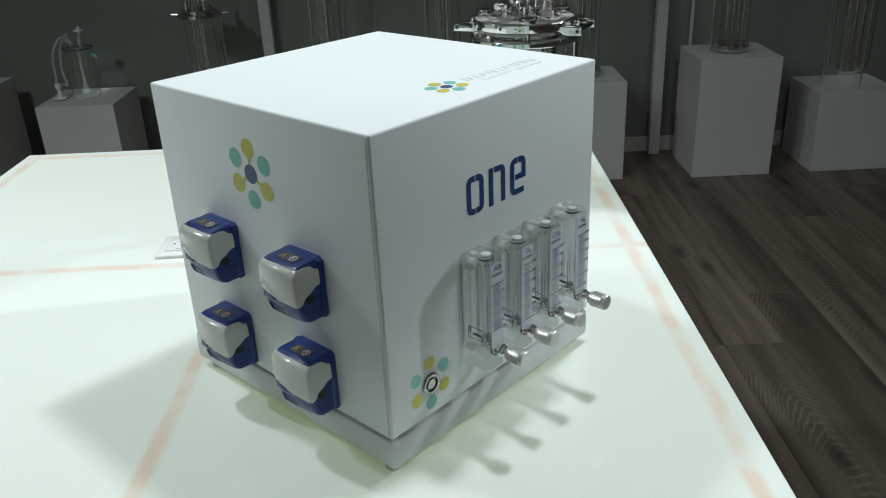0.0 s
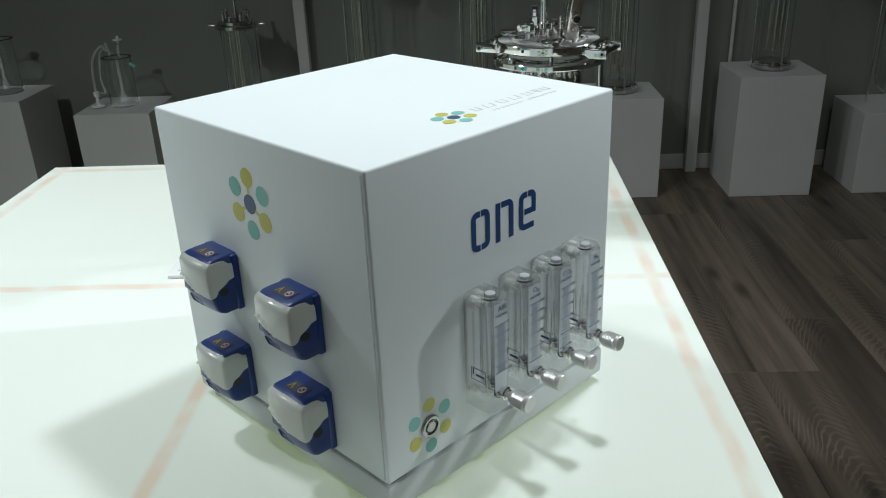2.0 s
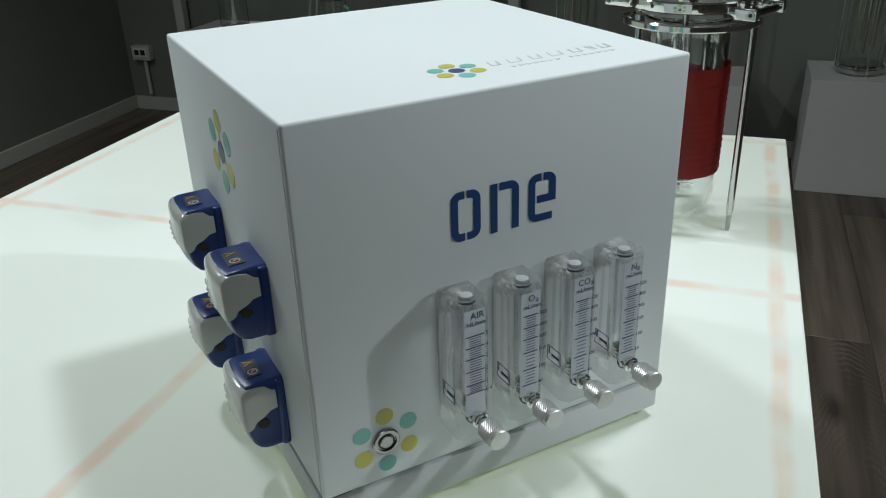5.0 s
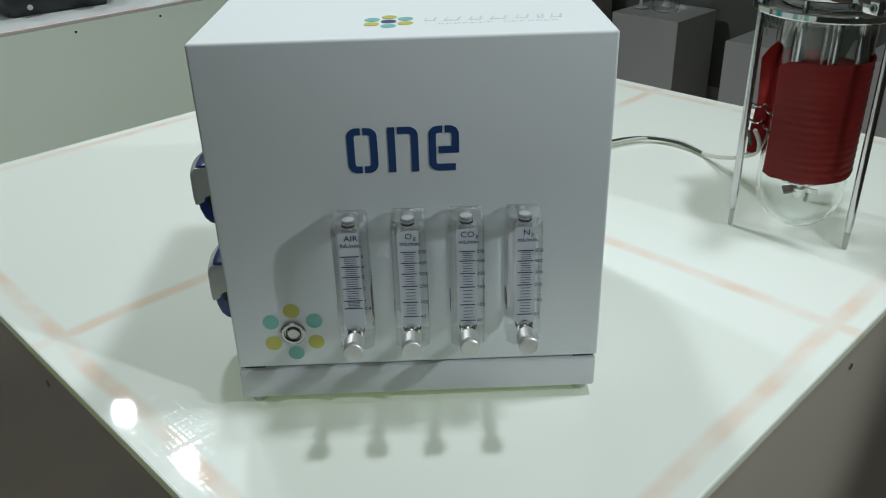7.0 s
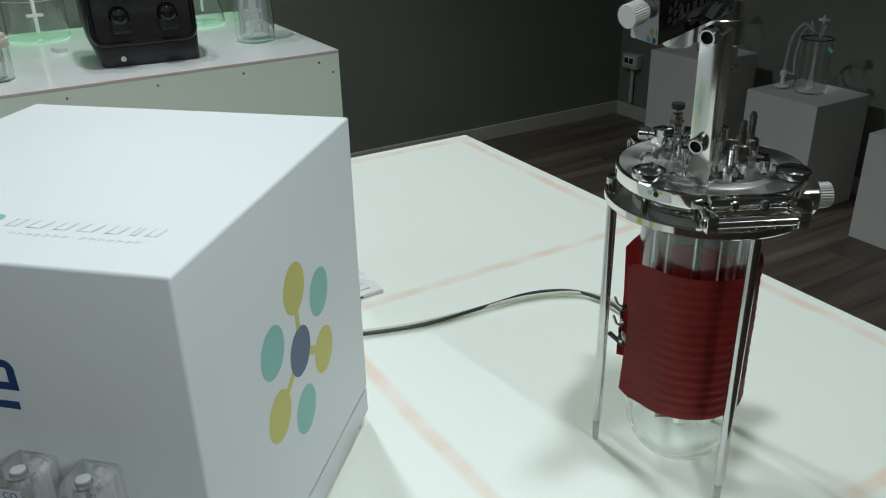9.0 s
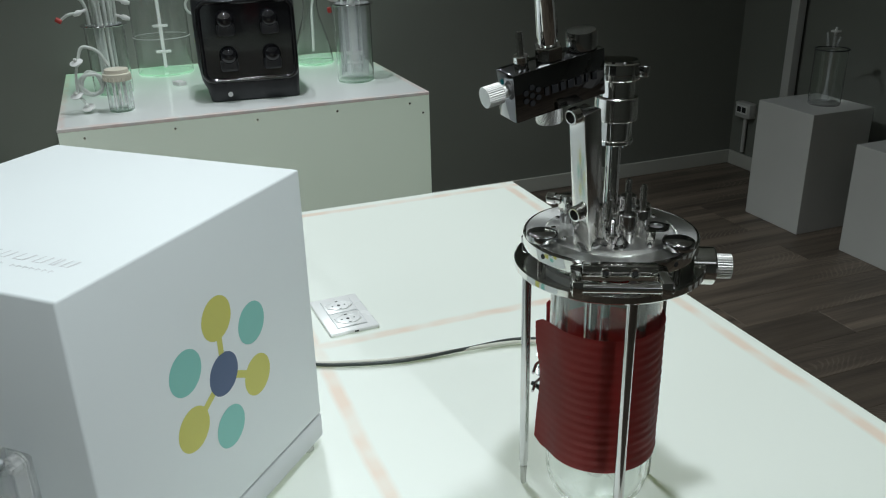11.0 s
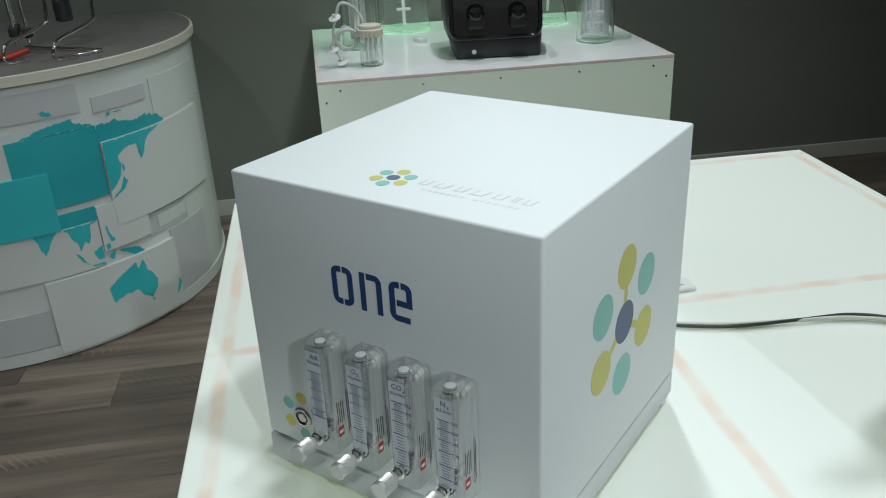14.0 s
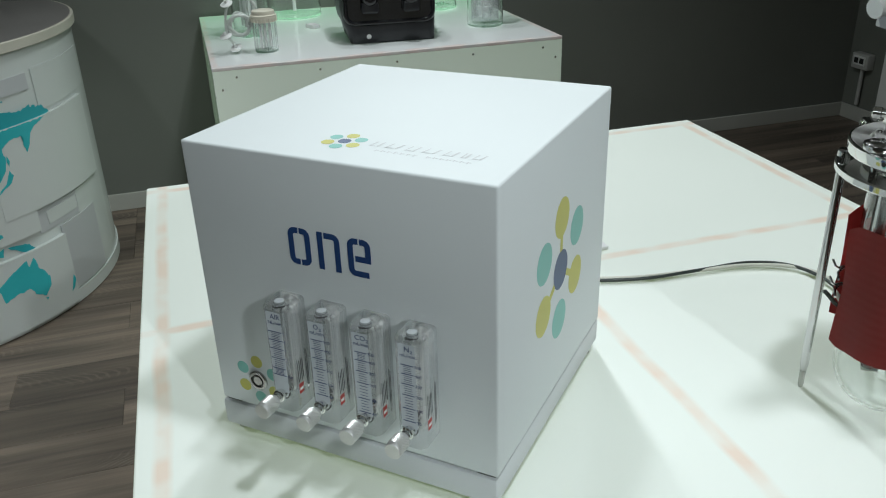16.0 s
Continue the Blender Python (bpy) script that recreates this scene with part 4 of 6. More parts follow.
    # two lifting handles
    for a in (-26, 154):
        h = part("handle", add_tube(B(), [(0.0945, -0.034, 0.286), (0.0945, 0.034, 0.286)], 0.0042, 16), CHROME, t, "polished steel bar handle", smooth=40)
        h.matrix_basis = pose(0, 0, 0, 0, 0, a)
        for s in (-1, 1):
            arm = part("handle_arm", add_box(B(), (0.0800, s * 0.0345, 0.2865), (0.0400, 0.0085, 0.0135), 0.0012), STEEL, h, smooth=30)
            part("arm_screw", add_lathe(B(), [(0, 0.0006), (0.0024, 0.0006), (0.0024, 0.0012), (0.0042, 0.0012), (0.0044, 0.0004), (0.0044, 0), (0, 0)], 20, pose(0.0940, s * 0.0388, 0.2865, -90 * s, 0, 0)), STEEL_DARK, arm, smooth=30)
            part("arm_hole", add_rod(B(), 0.0023, 0.0007, 0.0010, 6, pose(0.0940, s * 0.0388, 0.2865, -90 * s, 0, 0)), DARK_GAP, arm)
            k = part("handle_screw", add_lathe(B(), [(0, 0.0008), (0.0026, 0.0008), (0.0026, 0.0024), (0.0040, 0.0024), (0.0044, 0.0018), (0.0044, 0), (0, 0)], 20, pose(0.0812, s * 0.0115, 0.2935, 0, 90, 0)), STEEL, h, smooth=30)
            part("hex_recess", add_rod(B(), 0.0025, 0.0009, 0.0013, 6, pose(0.0812, s * 0.0115, 0.2935, 0, 90, 0)), DARK_GAP, k)
        part("handle_block", add_box(B(), (0.0765, 0, 0.2925), (0.010, 0.060, 0.013), 0.001), STEEL, h, smooth=30)
    # side port with a knurled cap
    m = pose(0, 0, 0.2665, 0, 90, 62)
    p = part("side_port", add_lathe(B(), [(0, 0.058), (0.0085, 0.058), (0.0085, 0.0715), (0.0180, 0.0720), (0.0180, 0.0740), (0.0168, 0.0745), (0.0168, 0.0905), (0.0155, 0.0920), (0.0100, 0.0925), (0, 0.0925)], 32, m), STEEL, t, "polished steel side port", smooth=30)
    part("port_cap", knurled(B(), 0.0110, 0.0925, 0.1060, m, 30, True), SATIN, p, "knurled cap")
    # square column carrying the manifold block
    col = part("column", add_box(B(), (-0.0018, 0, 0.3620), (0.0178, 0.0178, 0.122), 0.0012), SATIN_BAR, t, "brushed square steel column", smooth=30)
    LEAN_M = pose(0.025, -0.035, 0.300, 0, 0, 97) @ pose(0, 0, 0, 6, 0, 0) @ pose(0, 0, 0, 0, -9.4, 0) @ pose(0, 0, -0.300)
    col.matrix_basis = LEAN_M @ pose(0, 0, 0, 0, 0, 9)
    for z, dx in ((0.3360, 0.0), (0.4215, 0.0)):
        f = part("column_port", add_lathe(B(), [(0.0042, 0), (0.0068, 0), (0.0068, 0.0055), (0.0058, 0.0070), (0.0046, 0.0070), (0.0042, 0.002), (0, 0.002)], 20, pose(-0.0105, 0, z, 90, 0, -90)), STEEL, col, "round threaded port", smooth=30)
        part("port_hole", add_rod(B(), 0.0044, 0.002, 0.0030, 16, pose(-0.0105, 0, z, 90, 0, -90)), DARK_GAP, f)
    part("column_foot", add_lathe(B(), [(0, 0.296), (0.012, 0.296), (0.012, 0.3045), (0.010, 0.306), (0, 0.306)], 24), STEEL_DARK, col, smooth=30)
    blk = part("manifold_block", add_box(B(), (0, 0, 0), (0.0815, 0.0240, 0.0368), 0.0008), MIRROR, t, "dark mirror-polished steel manifold block", smooth=30)
    blk.matrix_basis = pose(-0.018, 0, -0.004) @ LEAN_M @ pose(-0.020, 0, 0.4515)
    for k in range(7):
        a = radians(60 * k + 30)
        r = 0 if k == 6 else 0.0062
        part("engraved_mark", add_rod(B(), 0.0022, 0, 0.0003, 14, pose(-0.026 + r * math.cos(a), -0.01275, r * math.sin(a), 90, 0, 0)), BLACK_PLASTIC, blk)
    for k, w in enumerate((0.0035, 0.0055, 0.0045, 0.0055, 0.0045, 0.002, 0.0040)):
        part("engraved_mark", add_box(B(), (-0.0130 + 0.0072 * k, -0.01285, -0.0005), (w, 0.0003, 0.0062)), BLACK_PLASTIC, blk)
    part("end_knob", knurled(add_rod(B(), 0.0050, 0.040, 0.0455, 16, pose(0, 0, 0.004, 0, -90, 0)), 0.0080, 0.0455, 0.0590, pose(0, 0, 0.004, 0, -90, 0), 30, True), SATIN, blk, "knurled end knob")
    bm = B()
    fitting(bm, -0.026, 0, 0.0185, 0.0058, 0.009)
    barb(bm, -0.026, 0, 0.0270, 0.018)
    part("hose_barb", bm, STEEL, blk, smooth=30)
    bm = add_lathe(B(), [(0, 0.0185), (0.0080, 0.0185), (0.0080, 0.024), (0.0066, 0.025), (0.0072, 0.027), (0.0072, 0.034), (0.0080, 0.036), (0.0080, 0.100), (0, 0.100)], 24, pose(-0.0020, 0, 0))
    part("tube_nut", add_rod(B(), 0.0112, 0.0184, 0.0290, 6, pose(-0.0020, 0, 0), 0.0008), STEEL, blk, "steel hexagon nut")
    part("sight_tube", bm, CHROME, blk, "polished upright steel tube", smooth=30)
    bm = add_lathe(B(), [(0, 0.0185), (0.0110, 0.0185), (0.0118, 0.0195), (0.0118, 0.030), (0.0108, 0.0325), (0, 0.0330)], 28, pose(0.0285, 0, 0))
    part("end_cap", bm, STEEL_DARK, blk, "steel screw cap", smooth=30)
    bm = knurled(B(), 0.0105, -0.0310, -0.0190, pose(-0.004, 0, 0), 28)
    part("under_knob", bm, SATIN, blk)
    # stirrer drive on the axis
    drive = pose(-0.007, 0.003, -0.007)
    part("drive", add_lathe(B(), [(0, 0.3005), (0.0140, 0.3005), (0.0140, 0.310), (0.0110, 0.308), (0.0110, 0.318), (0.0080, 0.320), (0.0080, 0.326), (0.0064, 0.328), (0.0064, 0.3830), (0, 0.3830)], 32, drive), CHROME, t, "polished steel stirrer drive tube", smooth=30)
    part("drive_flange", add_lathe(B(), [(0, 0.3830), (0.0150, 0.3830), (0.0155, 0.3835), (0.0155, 0.3862), (0.0142, 0.3870), (0.0142, 0.4030), (0, 0.4030)], 32, drive), STEEL, t, "polished steel coupling", smooth=30)
    for k in range(8):
        a = radians(45 * k + 10)
        part("flange_bolt", add_rod(B(), 0.0014, 0.3808, 0.3831, 10, drive @ pose(0.0128 * math.cos(a), 0.0128 * math.sin(a), 0)), STEEL_DARK, t)
    part("drive_collar", add_lathe(B(), [(0, 0.4030), (0.0172, 0.4030), (0.0180, 0.4038), (0.0180, 0.4222), (0.0172, 0.4230), (0, 0.4230)], 40, drive), SATIN_BAR, t, "satin steel collar", smooth=30)
    part("drive_head", add_lathe(B(), [(0, 0.4230), (0.0148, 0.4230), (0.0148, 0.4370), (0, 0.4370)], 28, drive), STEEL, t, smooth=30)
    dt = part("drive_top", add_lathe(B(), [(0, 0.437), (0.0178, 0.437), (0.0184, 0.438), (0.0184, 0.4420), (0.0178, 0.4424), (0.0184, 0.4428), (0.0184, 0.4505), (0.0165, 0.4515), (0.0160, 0.4530), (0, 0.4530)], 36), STEEL, t, "round polished drive cap", smooth=30)
    part("drive_pin", add_box(B(), (0.0215, 0, 0.4450), (0.0100, 0.0050, 0.0090), 0.001), STEEL_DARK, dt, smooth=30)
    dt.matrix_basis = pose(-0.007, 0.003, -0.007, 0, 0, 35)
    # fittings on the head plate
    for x, y, r, h, tall in ((0.034, -0.006, 0.0078, 0.026, 0.019), (0.026, 0.014, 0.0070, 0.024, 0.023), (0.010, 0.026, 0.0062, 0.022, 0.0), (0.040, -0.024, 0.0046, 0.012, 0.014),
                             (0.016, -0.012, 0.0044, 0.014, 0.018), (-0.020, 0.030, 0.0075, 0.020, 0.016), (-0.002, -0.026, 0.0052, 0.016, 0.0), (0.046, 0.010, 0.0040, 0.012, 0.0)):
        bm = fitting(B(), x, y, 0.3004, r, h)
        if tall:
            barb(bm, x, y, 0.3004 + h * 0.95, tall)
        part("hose_fitting", bm, BRUSHED, t, "polished steel hose fitting", smooth=30)
    el = part("sampling_elbow", add_box(B(), (-0.030, -0.026, 0.318), (0.013, 0.013, 0.016), 0.0008), STEEL, t, "steel elbow fitting", smooth=30)
    part("elbow_base", add_rod(B(), 0.0070, 0.2965, 0.311, 18, pose(-0.030, -0.026, 0)), STEEL_DARK, el, smooth=30)
    part("elbow_column", add_lathe(B(), [(0, 0.2985), (0.0078, 0.2985), (0.0078, 0.318), (0.0066, 0.320), (0, 0.320)], 20, pose(-0.0225, -0.0195, 0)), STEEL_DARK, el, smooth=30)
    part("elbow_nut", add_lathe(B(), [(0, 0.320), (0.0060, 0.320), (0.0066, 0.322), (0.0066, 0.332), (0.0050, 0.334), (0.0050, 0.339), (0.0034, 0.340), (0.0034, 0.343), (0, 0.343)], 6, pose(-0.0225, -0.0195, 0)), STEEL, el, "steel hexagon nut")
    part("elbow_cap", add_lathe(B(), [(0, 0.343), (0.0052, 0.343), (0.0056, 0.345), (0.0052, 0.3475), (0, 0.3475)], 20, pose(-0.0225, -0.0195, 0)), BLACK_PLASTIC, el, "small black cap", smooth=30)
    part("elbow_spout", add_lathe(B(), [(0, 0.0065), (0.0042, 0.0065), (0.0042, 0.011), (0.0056, 0.012), (0.0056, 0.019), (0.0040, 0.020), (0, 0.020)], 16, pose(-0.030, -0.026, 0.320, 0, 90, 218)), STEEL, el, smooth=30)
    # inside: shaft, probes, impeller, sparger
    part("shaft", add_rod(B(), 0.0040, 0.040, 0.285, 14), STEEL, t, smooth=30)
    for a, r, low in ((20, 0.036, 0.070), (100, 0.037, 0.075), (170, 0.036, 0.060), (250, 0.037, 0.080), (310, 0.034, 0.070)):
        part("probe", add_rod(B(), 0.0058 if a in (20, 250) else 0.0038, low, 0.280, 14, pose(r * math.cos(radians(a)), r * math.sin(radians(a)), 0), 0.001), STEEL, t, "polished steel probe", smooth=30)
    imp = part("impeller_hub", add_rod(B(), 0.0075, 0.040, 0.052, 16), STEEL, t, smooth=30)
    for k in range(3):
        part("impeller_blade", add_box(B(), (0.014, 0, 0.051), (0.018, 0.0012, 0.011), 0, m=pose(0, 0, 0, 0, 0, 120 * k) @ pose(0, 0, 0.051, 35, 0, 0) @ pose(0, 0, -0.051)), STEEL, imp)
    ring = [(0.026 * math.cos(radians(a)), 0.026 * math.sin(radians(a)), 0.066) for a in range(-150, 151, 12)]
    part("sparger", add_tube(B(), ring + [(-0.030, 0.006, 0.075), (-0.034, 0.006, 0.10), (-0.034, 0.006, 0.27)], 0.0022, 8), STEEL, t, "thin steel sparger ring", smooth=40)
    # wrapped heating jacket with ribs, an outward seam and spring clips
    bm = B()
    n, rows = 60, 60
    a0, a1 = 279, 529
    grid = []
    for j in range(rows + 1):
        u = j / rows
        z = 0.077 + 0.139 * u
        line = []
        for k in range(n + 1):
            a = a0 + (a1 - a0) * k / n
            damp = min(1, max(0, min(k + 3, n - k)) / 12)
            rib = 0.0012 * max(0, math.sin(z * 2 * math.pi / 0.0088)) * damp * (0.35 + 0.65 * (0.5 + 0.5 * noise.noise(Vector((a * 0.02, 0, z * 14)))))
            rr = 0.0532 + rib + 0.0010 * noise.noise(Vector((a * 0.03, z * 20, 1.7)))
            dz = 0.013 * ((1 - math.cos(radians(a + 34))) / 2) ** 3
            line.append((rr * math.cos(radians(a)), rr * math.sin(radians(a)), z + dz))
        # both ends leave the glass and run on straight towards the clips
        near, far = [], []
        for end, sign, length, out_list in ((0, -1, 0.0325, near), (n, 1, 0.0400, far)):
            a = radians(a0 if end == 0 else a1)
            tx, ty = -math.sin(a) * sign, math.cos(a) * sign
            px, py, pz = line[end]
            for s in range(1, 10):
                w = s / 9
                edge = max(0.0, abs(2 * u - 1) - 0.86) / 0.14 * (1 if u < 0.5 else -1)
                shrink = 0.0055 * max(0.0, w - 0.72) / 0.28 * edge
                bow = 0.0016 * math.sin(w * 3.1) * math.sin(z * 55) + 0.0012 * w * math.sin(z * 40 + end)
                lift = (-0.012 * u - 0.004) * w if end else 0.0012 * w * math.sin(u * 5)
                pinch = -0.004 * w * math.exp(-((z - 0.150) / 0.03) ** 2)
                r = length * w
                out_list.append((px + tx * r + math.cos(a) * (bow + pinch), py + ty * r + math.sin(a) * (bow + pinch), pz + shrink + lift))
        grid.append([bm.verts.new(p) for p in near[::-1] + line + far])
    for a, b in zip(grid, grid[1:]):
        for k in range(len(a) - 1):
            bm.faces.new((a[k], a[k + 1], b[k + 1], b[k]))
    bmesh.ops.solidify(bm, geom=bm.faces[:], thickness=0.0022)
    part("heating_jacket", bm, JACKET, t, "red ribbed silicone heating jacket", smooth=50)
    for z in (0.134, 0.154):
        m = pose(-0.042, -0.046, z, 0, 0, 146)
        bm = add_tube(B(), [(-0.024, 0.002, 0), (-0.010, 0.001, 0.001), (0.000, -0.004, 0.002), (0.006, -0.010, 0.001), (0.010, -0.008, 0), (0.006, -0.002, -0.001), (0.010, 0.001, -0.001), (0.022, 0.002, 0)], 0.0014, 8, m)
        part("spring_clip", bm, STEEL_DARK, t, "small steel spring clip", smooth=40)
    return t


bioreactor()


def cables():
    low = TABLE_Z + 0.0035
    run = [(-0.30, 1.00), (-0.262, 1.055), (-0.232, 1.105), (-0.206, 1.19), (-0.201, 1.28), (-0.197, 1.352), (-0.168, 1.402), (-0.112, 1.418), (-0.05, 1.400), (0.005, 1.362), (0.045, 1.318), (0.070, 1.268), (0.078, 1.236)]
    pts = [(x + 0.008, y - 0.005, low + (0.005 * i / 8 if i < 9 else (0.028 + 0.030 * (i - 9)))) for i, (x, y) in enumerate(run)]
    way = curve_points(pts, 10)
    single("power_cable", add_tube(B(), way, 0.0024, 10), CABLE_BLACK, Matrix(), "black rubber cable lying across the light table to the reactor", "cable", smooth=60)
    twist = []
    for i, p in enumerate(way):
        k = i / len(way) * 2 * math.pi * 2.2
        fade = 1.0 if i < len(way) * 0.8 else 1.3
        twist.append(p + Vector((0.0075 * math.cos(k) * fade, 0.0075 * math.sin(k) * fade, -0.0006 if i < len(way) * 0.66 else 0.0)))
    single("sensor_cable", add_tube(B(), twist, 0.0027, 10), CABLE_WHITE, Matrix(), "white plastic cable lying twisted beside black cable", "cable", smooth=60)


cables()


def socket_plate():
    t = thing("socket_plate", pose(-0.366, 1.148, TABLE_Z, 0, 0, 2.4), "white plastic double power socket plate let into the table", "power socket")
    part("frame", add_box(B(), (0, 0, 0.0030), (0.116, 0.074, 0.0060), 0.002, 3), SOCKET_WHITE, t, "glossy white cover frame", smooth=40)
    for s in (-1, 1):
        m = part("socket_insert", add_box(B(), (s * 0.0235, 0, 0.0065), (0.0445, 0.0445, 0.0022), 0.001), SOCKET_WHITE, t, smooth=40)
        part("insert_joint", add_box(B(), (s * 0.0235, 0, 0.0061), (0.0456, 0.0456, 0.0012)), SEAM_GREY, m)
        at = pose(s * 0.0235, 0, 0) @ Matrix.Diagonal((0.92, 1.12, 1, 1)) @ pose(0, 0, 0, 0, 0, 22.5)
        part("socket_well", add_lathe(B(), [(0.0186, 0.0076), (0.0184, 0.0090), (0.0176, 0.0091), (0.0150, 0.0078)], 8, at), SOCKET_WHITE, m, "eight-sided socket rim")
        part("socket_hole", add_rod(B(), 0.0024, 0.0070, 0.0080, 12, pose(s * 0.0235, 0, 0)), DARK_GAP, m)
        for dy in (-0.0095, 0.0095):
            part("socket_hole", add_rod(B(), 0.0014, 0.0070, 0.0079, 12, pose(s * 0.0235, dy, 0)), DARK_GAP, m)
        for dx in (-1, 1):
            part("earth_clip", add_box(B(), (s * 0.0235 + dx * 0.0128, 0, 0.0080), (0.0018, 0.0040, 0.0010)), STEEL_DARK, m)
    part("latch_notch", add_box(B(), (0.0582, 0.002, 0.0030), (0.0008, 0.0060, 0.0022)), DARK_GAP, t)


socket_plate()


# ---- things on the bench ----
def glass_jar(bm, r, h, wall=0.003, seg=40):
    add_lathe(bm, [(0, 0), (r - 0.003, 0), (r, 0.003), (r, h), (r - wall, h), (r - wall, 0.008), (0, 0.008)], seg)
    bmesh.ops.recalc_face_normals(bm, faces=bm.faces)
    return bm


def lab_glass(t, bm, label):
    ob = part("glass", bm, GLASS, t, label, smooth=40)
    ob.visible_shadow = False
    return ob


def rounded_panel(w, h, r, depth, lip):
    """Panel with rounded corners and a swelling rim, facing -y, its middle at the origin."""
    bm = B()
    loops = []
    for inset, y in ((0.0, 0.0), (0.0, -depth * 0.45), (lip * 0.3, -depth * 0.85), (lip * 0.75, -depth), (lip * 1.25, -depth * 0.9), (lip * 1.6, -depth * 0.55)):
        loop = []
        for sx, sz, a0 in ((1, 1, 0), (-1, 1, 90), (-1, -1, 180), (1, -1, 270)):
            q = max(r - inset, 0.004)
            for k in range(7):
                a = radians(a0 + 15 * k)
                loop.append(bm.verts.new((sx * (w / 2 - inset - q) + q * math.cos(a), y, sz * (h / 2 - inset - q) + q * math.sin(a))))
        loops.append(loop)
    for p, q in zip(loops, loops[1:]):
        for k in range(len(p)):
            n = (k + 1) % len(p)
            bm.faces.new((p[k], p[n], q[n], q[k]))
    bm.faces.new(loops[-1]), bm.faces.new(loops[0][::-1])
    bmesh.ops.recalc_face_normals(bm, faces=bm.faces)
    return bm


def black_analyser():
    t = thing("black_control_unit", pose(-2.277, 1.147, BENCH_Z, 0, 0, 85), "black plastic control unit with four round pump caps on the bench", "lab instrument")
    w, d, h = 0.349, 0.27, 0.385
    bm = B()
    # inset at the narrow foot, front set-back, height, corner radius
    rows = []
    for left, dy, z, r in ((0.034, 0.006, 0.0, 0.020), (0.030, 0.0, 0.006, 0.024), (0.022, -0.003, 0.045, 0.030), (0.008, 0.004, 0.075, 0.034), (0.0, 0.006, 0.13, 0.036),
                           (0.0, 0.012, h - 0.045, 0.036), (0.004, 0.018, h - 0.020, 0.036), (0.014, 0.030, h - 0.006, 0.034), (0.030, 0.046, h, 0.030)):
        right = left * 0.25
        loop = []
        for cx, cy, a0 in ((w - r - right, d - r - dy, 0), (r + left, d - r - dy, 90), (r + left, r + dy, 180), (w - r - right, r + dy, 270)):
            loop += [bm.verts.new((cx + r * math.cos(radians(a0 + k * 18)), cy + r * math.sin(radians(a0 + k * 18)), z)) for k in range(6)]
        rows.append(loop)
    for a, b in zip(rows, rows[1:]):
        for k in range(len(a)):
            n = (k + 1) % len(a)
            bm.faces.new((a[k], a[n], b[n], b[k]))
    bm.faces.new(rows[0][::-1]), bm.faces.new(rows[-1])
    part("case", bm, BLACK_PLASTIC, t, "matt black moulded case", smooth=50)
    p = part("front_panel", rounded_panel(0.334, 0.284, 0.042, 0.016, 0.011), BLACK_GLOSS, t, "glossy black front panel with a raised rim", smooth=50)
    p.matrix_basis = pose(w / 2 + 0.002, 0.010, 0.206, -2.0, 0, 0)
    for x in (0.105, 0.253):
        for z in (0.157, 0.277):
            dome = [(0, 0.050)] + [(0.031 * math.sin(radians(a)), 0.020 + 0.030 * math.cos(radians(a))) for a in range(12, 91, 13)] + [(0.031, 0.0), (0, 0.0)]
            c = part("pump_cap", add_lathe(B(), dome, 32, pose(x, 0.006, z, 78, 0, 0)), BLACK_GLOSS, t, "domed glossy black pump cap", smooth=50)
            part("cap_block", add_box(B(), (x, -0.012, z - 0.028), (0.060, 0.040, 0.040), 0.009, 3), BLACK_PLASTIC, c, smooth=40)
    part("status_button", add_rod(B(), 0.0085, 0, 0.006, 20, pose(0.097, 0.001, 0.026, 90, 0, 0), 0.001), WHITE_PLASTIC, t, "small white round button", smooth=40)
    for k, (dx, dz) in enumerate(((0, 0), (0.012, 0.012), (-0.012, 0.012), (0, 0.024), (0.012, 0.034), (-0.012, 0.034))):
        part("side_mark", add_rod(B(), 0.005, 0, 0.0006, 12, pose(-0.0004, 0.10 + dx, 0.20 + dz, 0, -90, 0)), LOGO_TEAL if k % 2 else LOGO_YELLOW, t)


black_analyser()


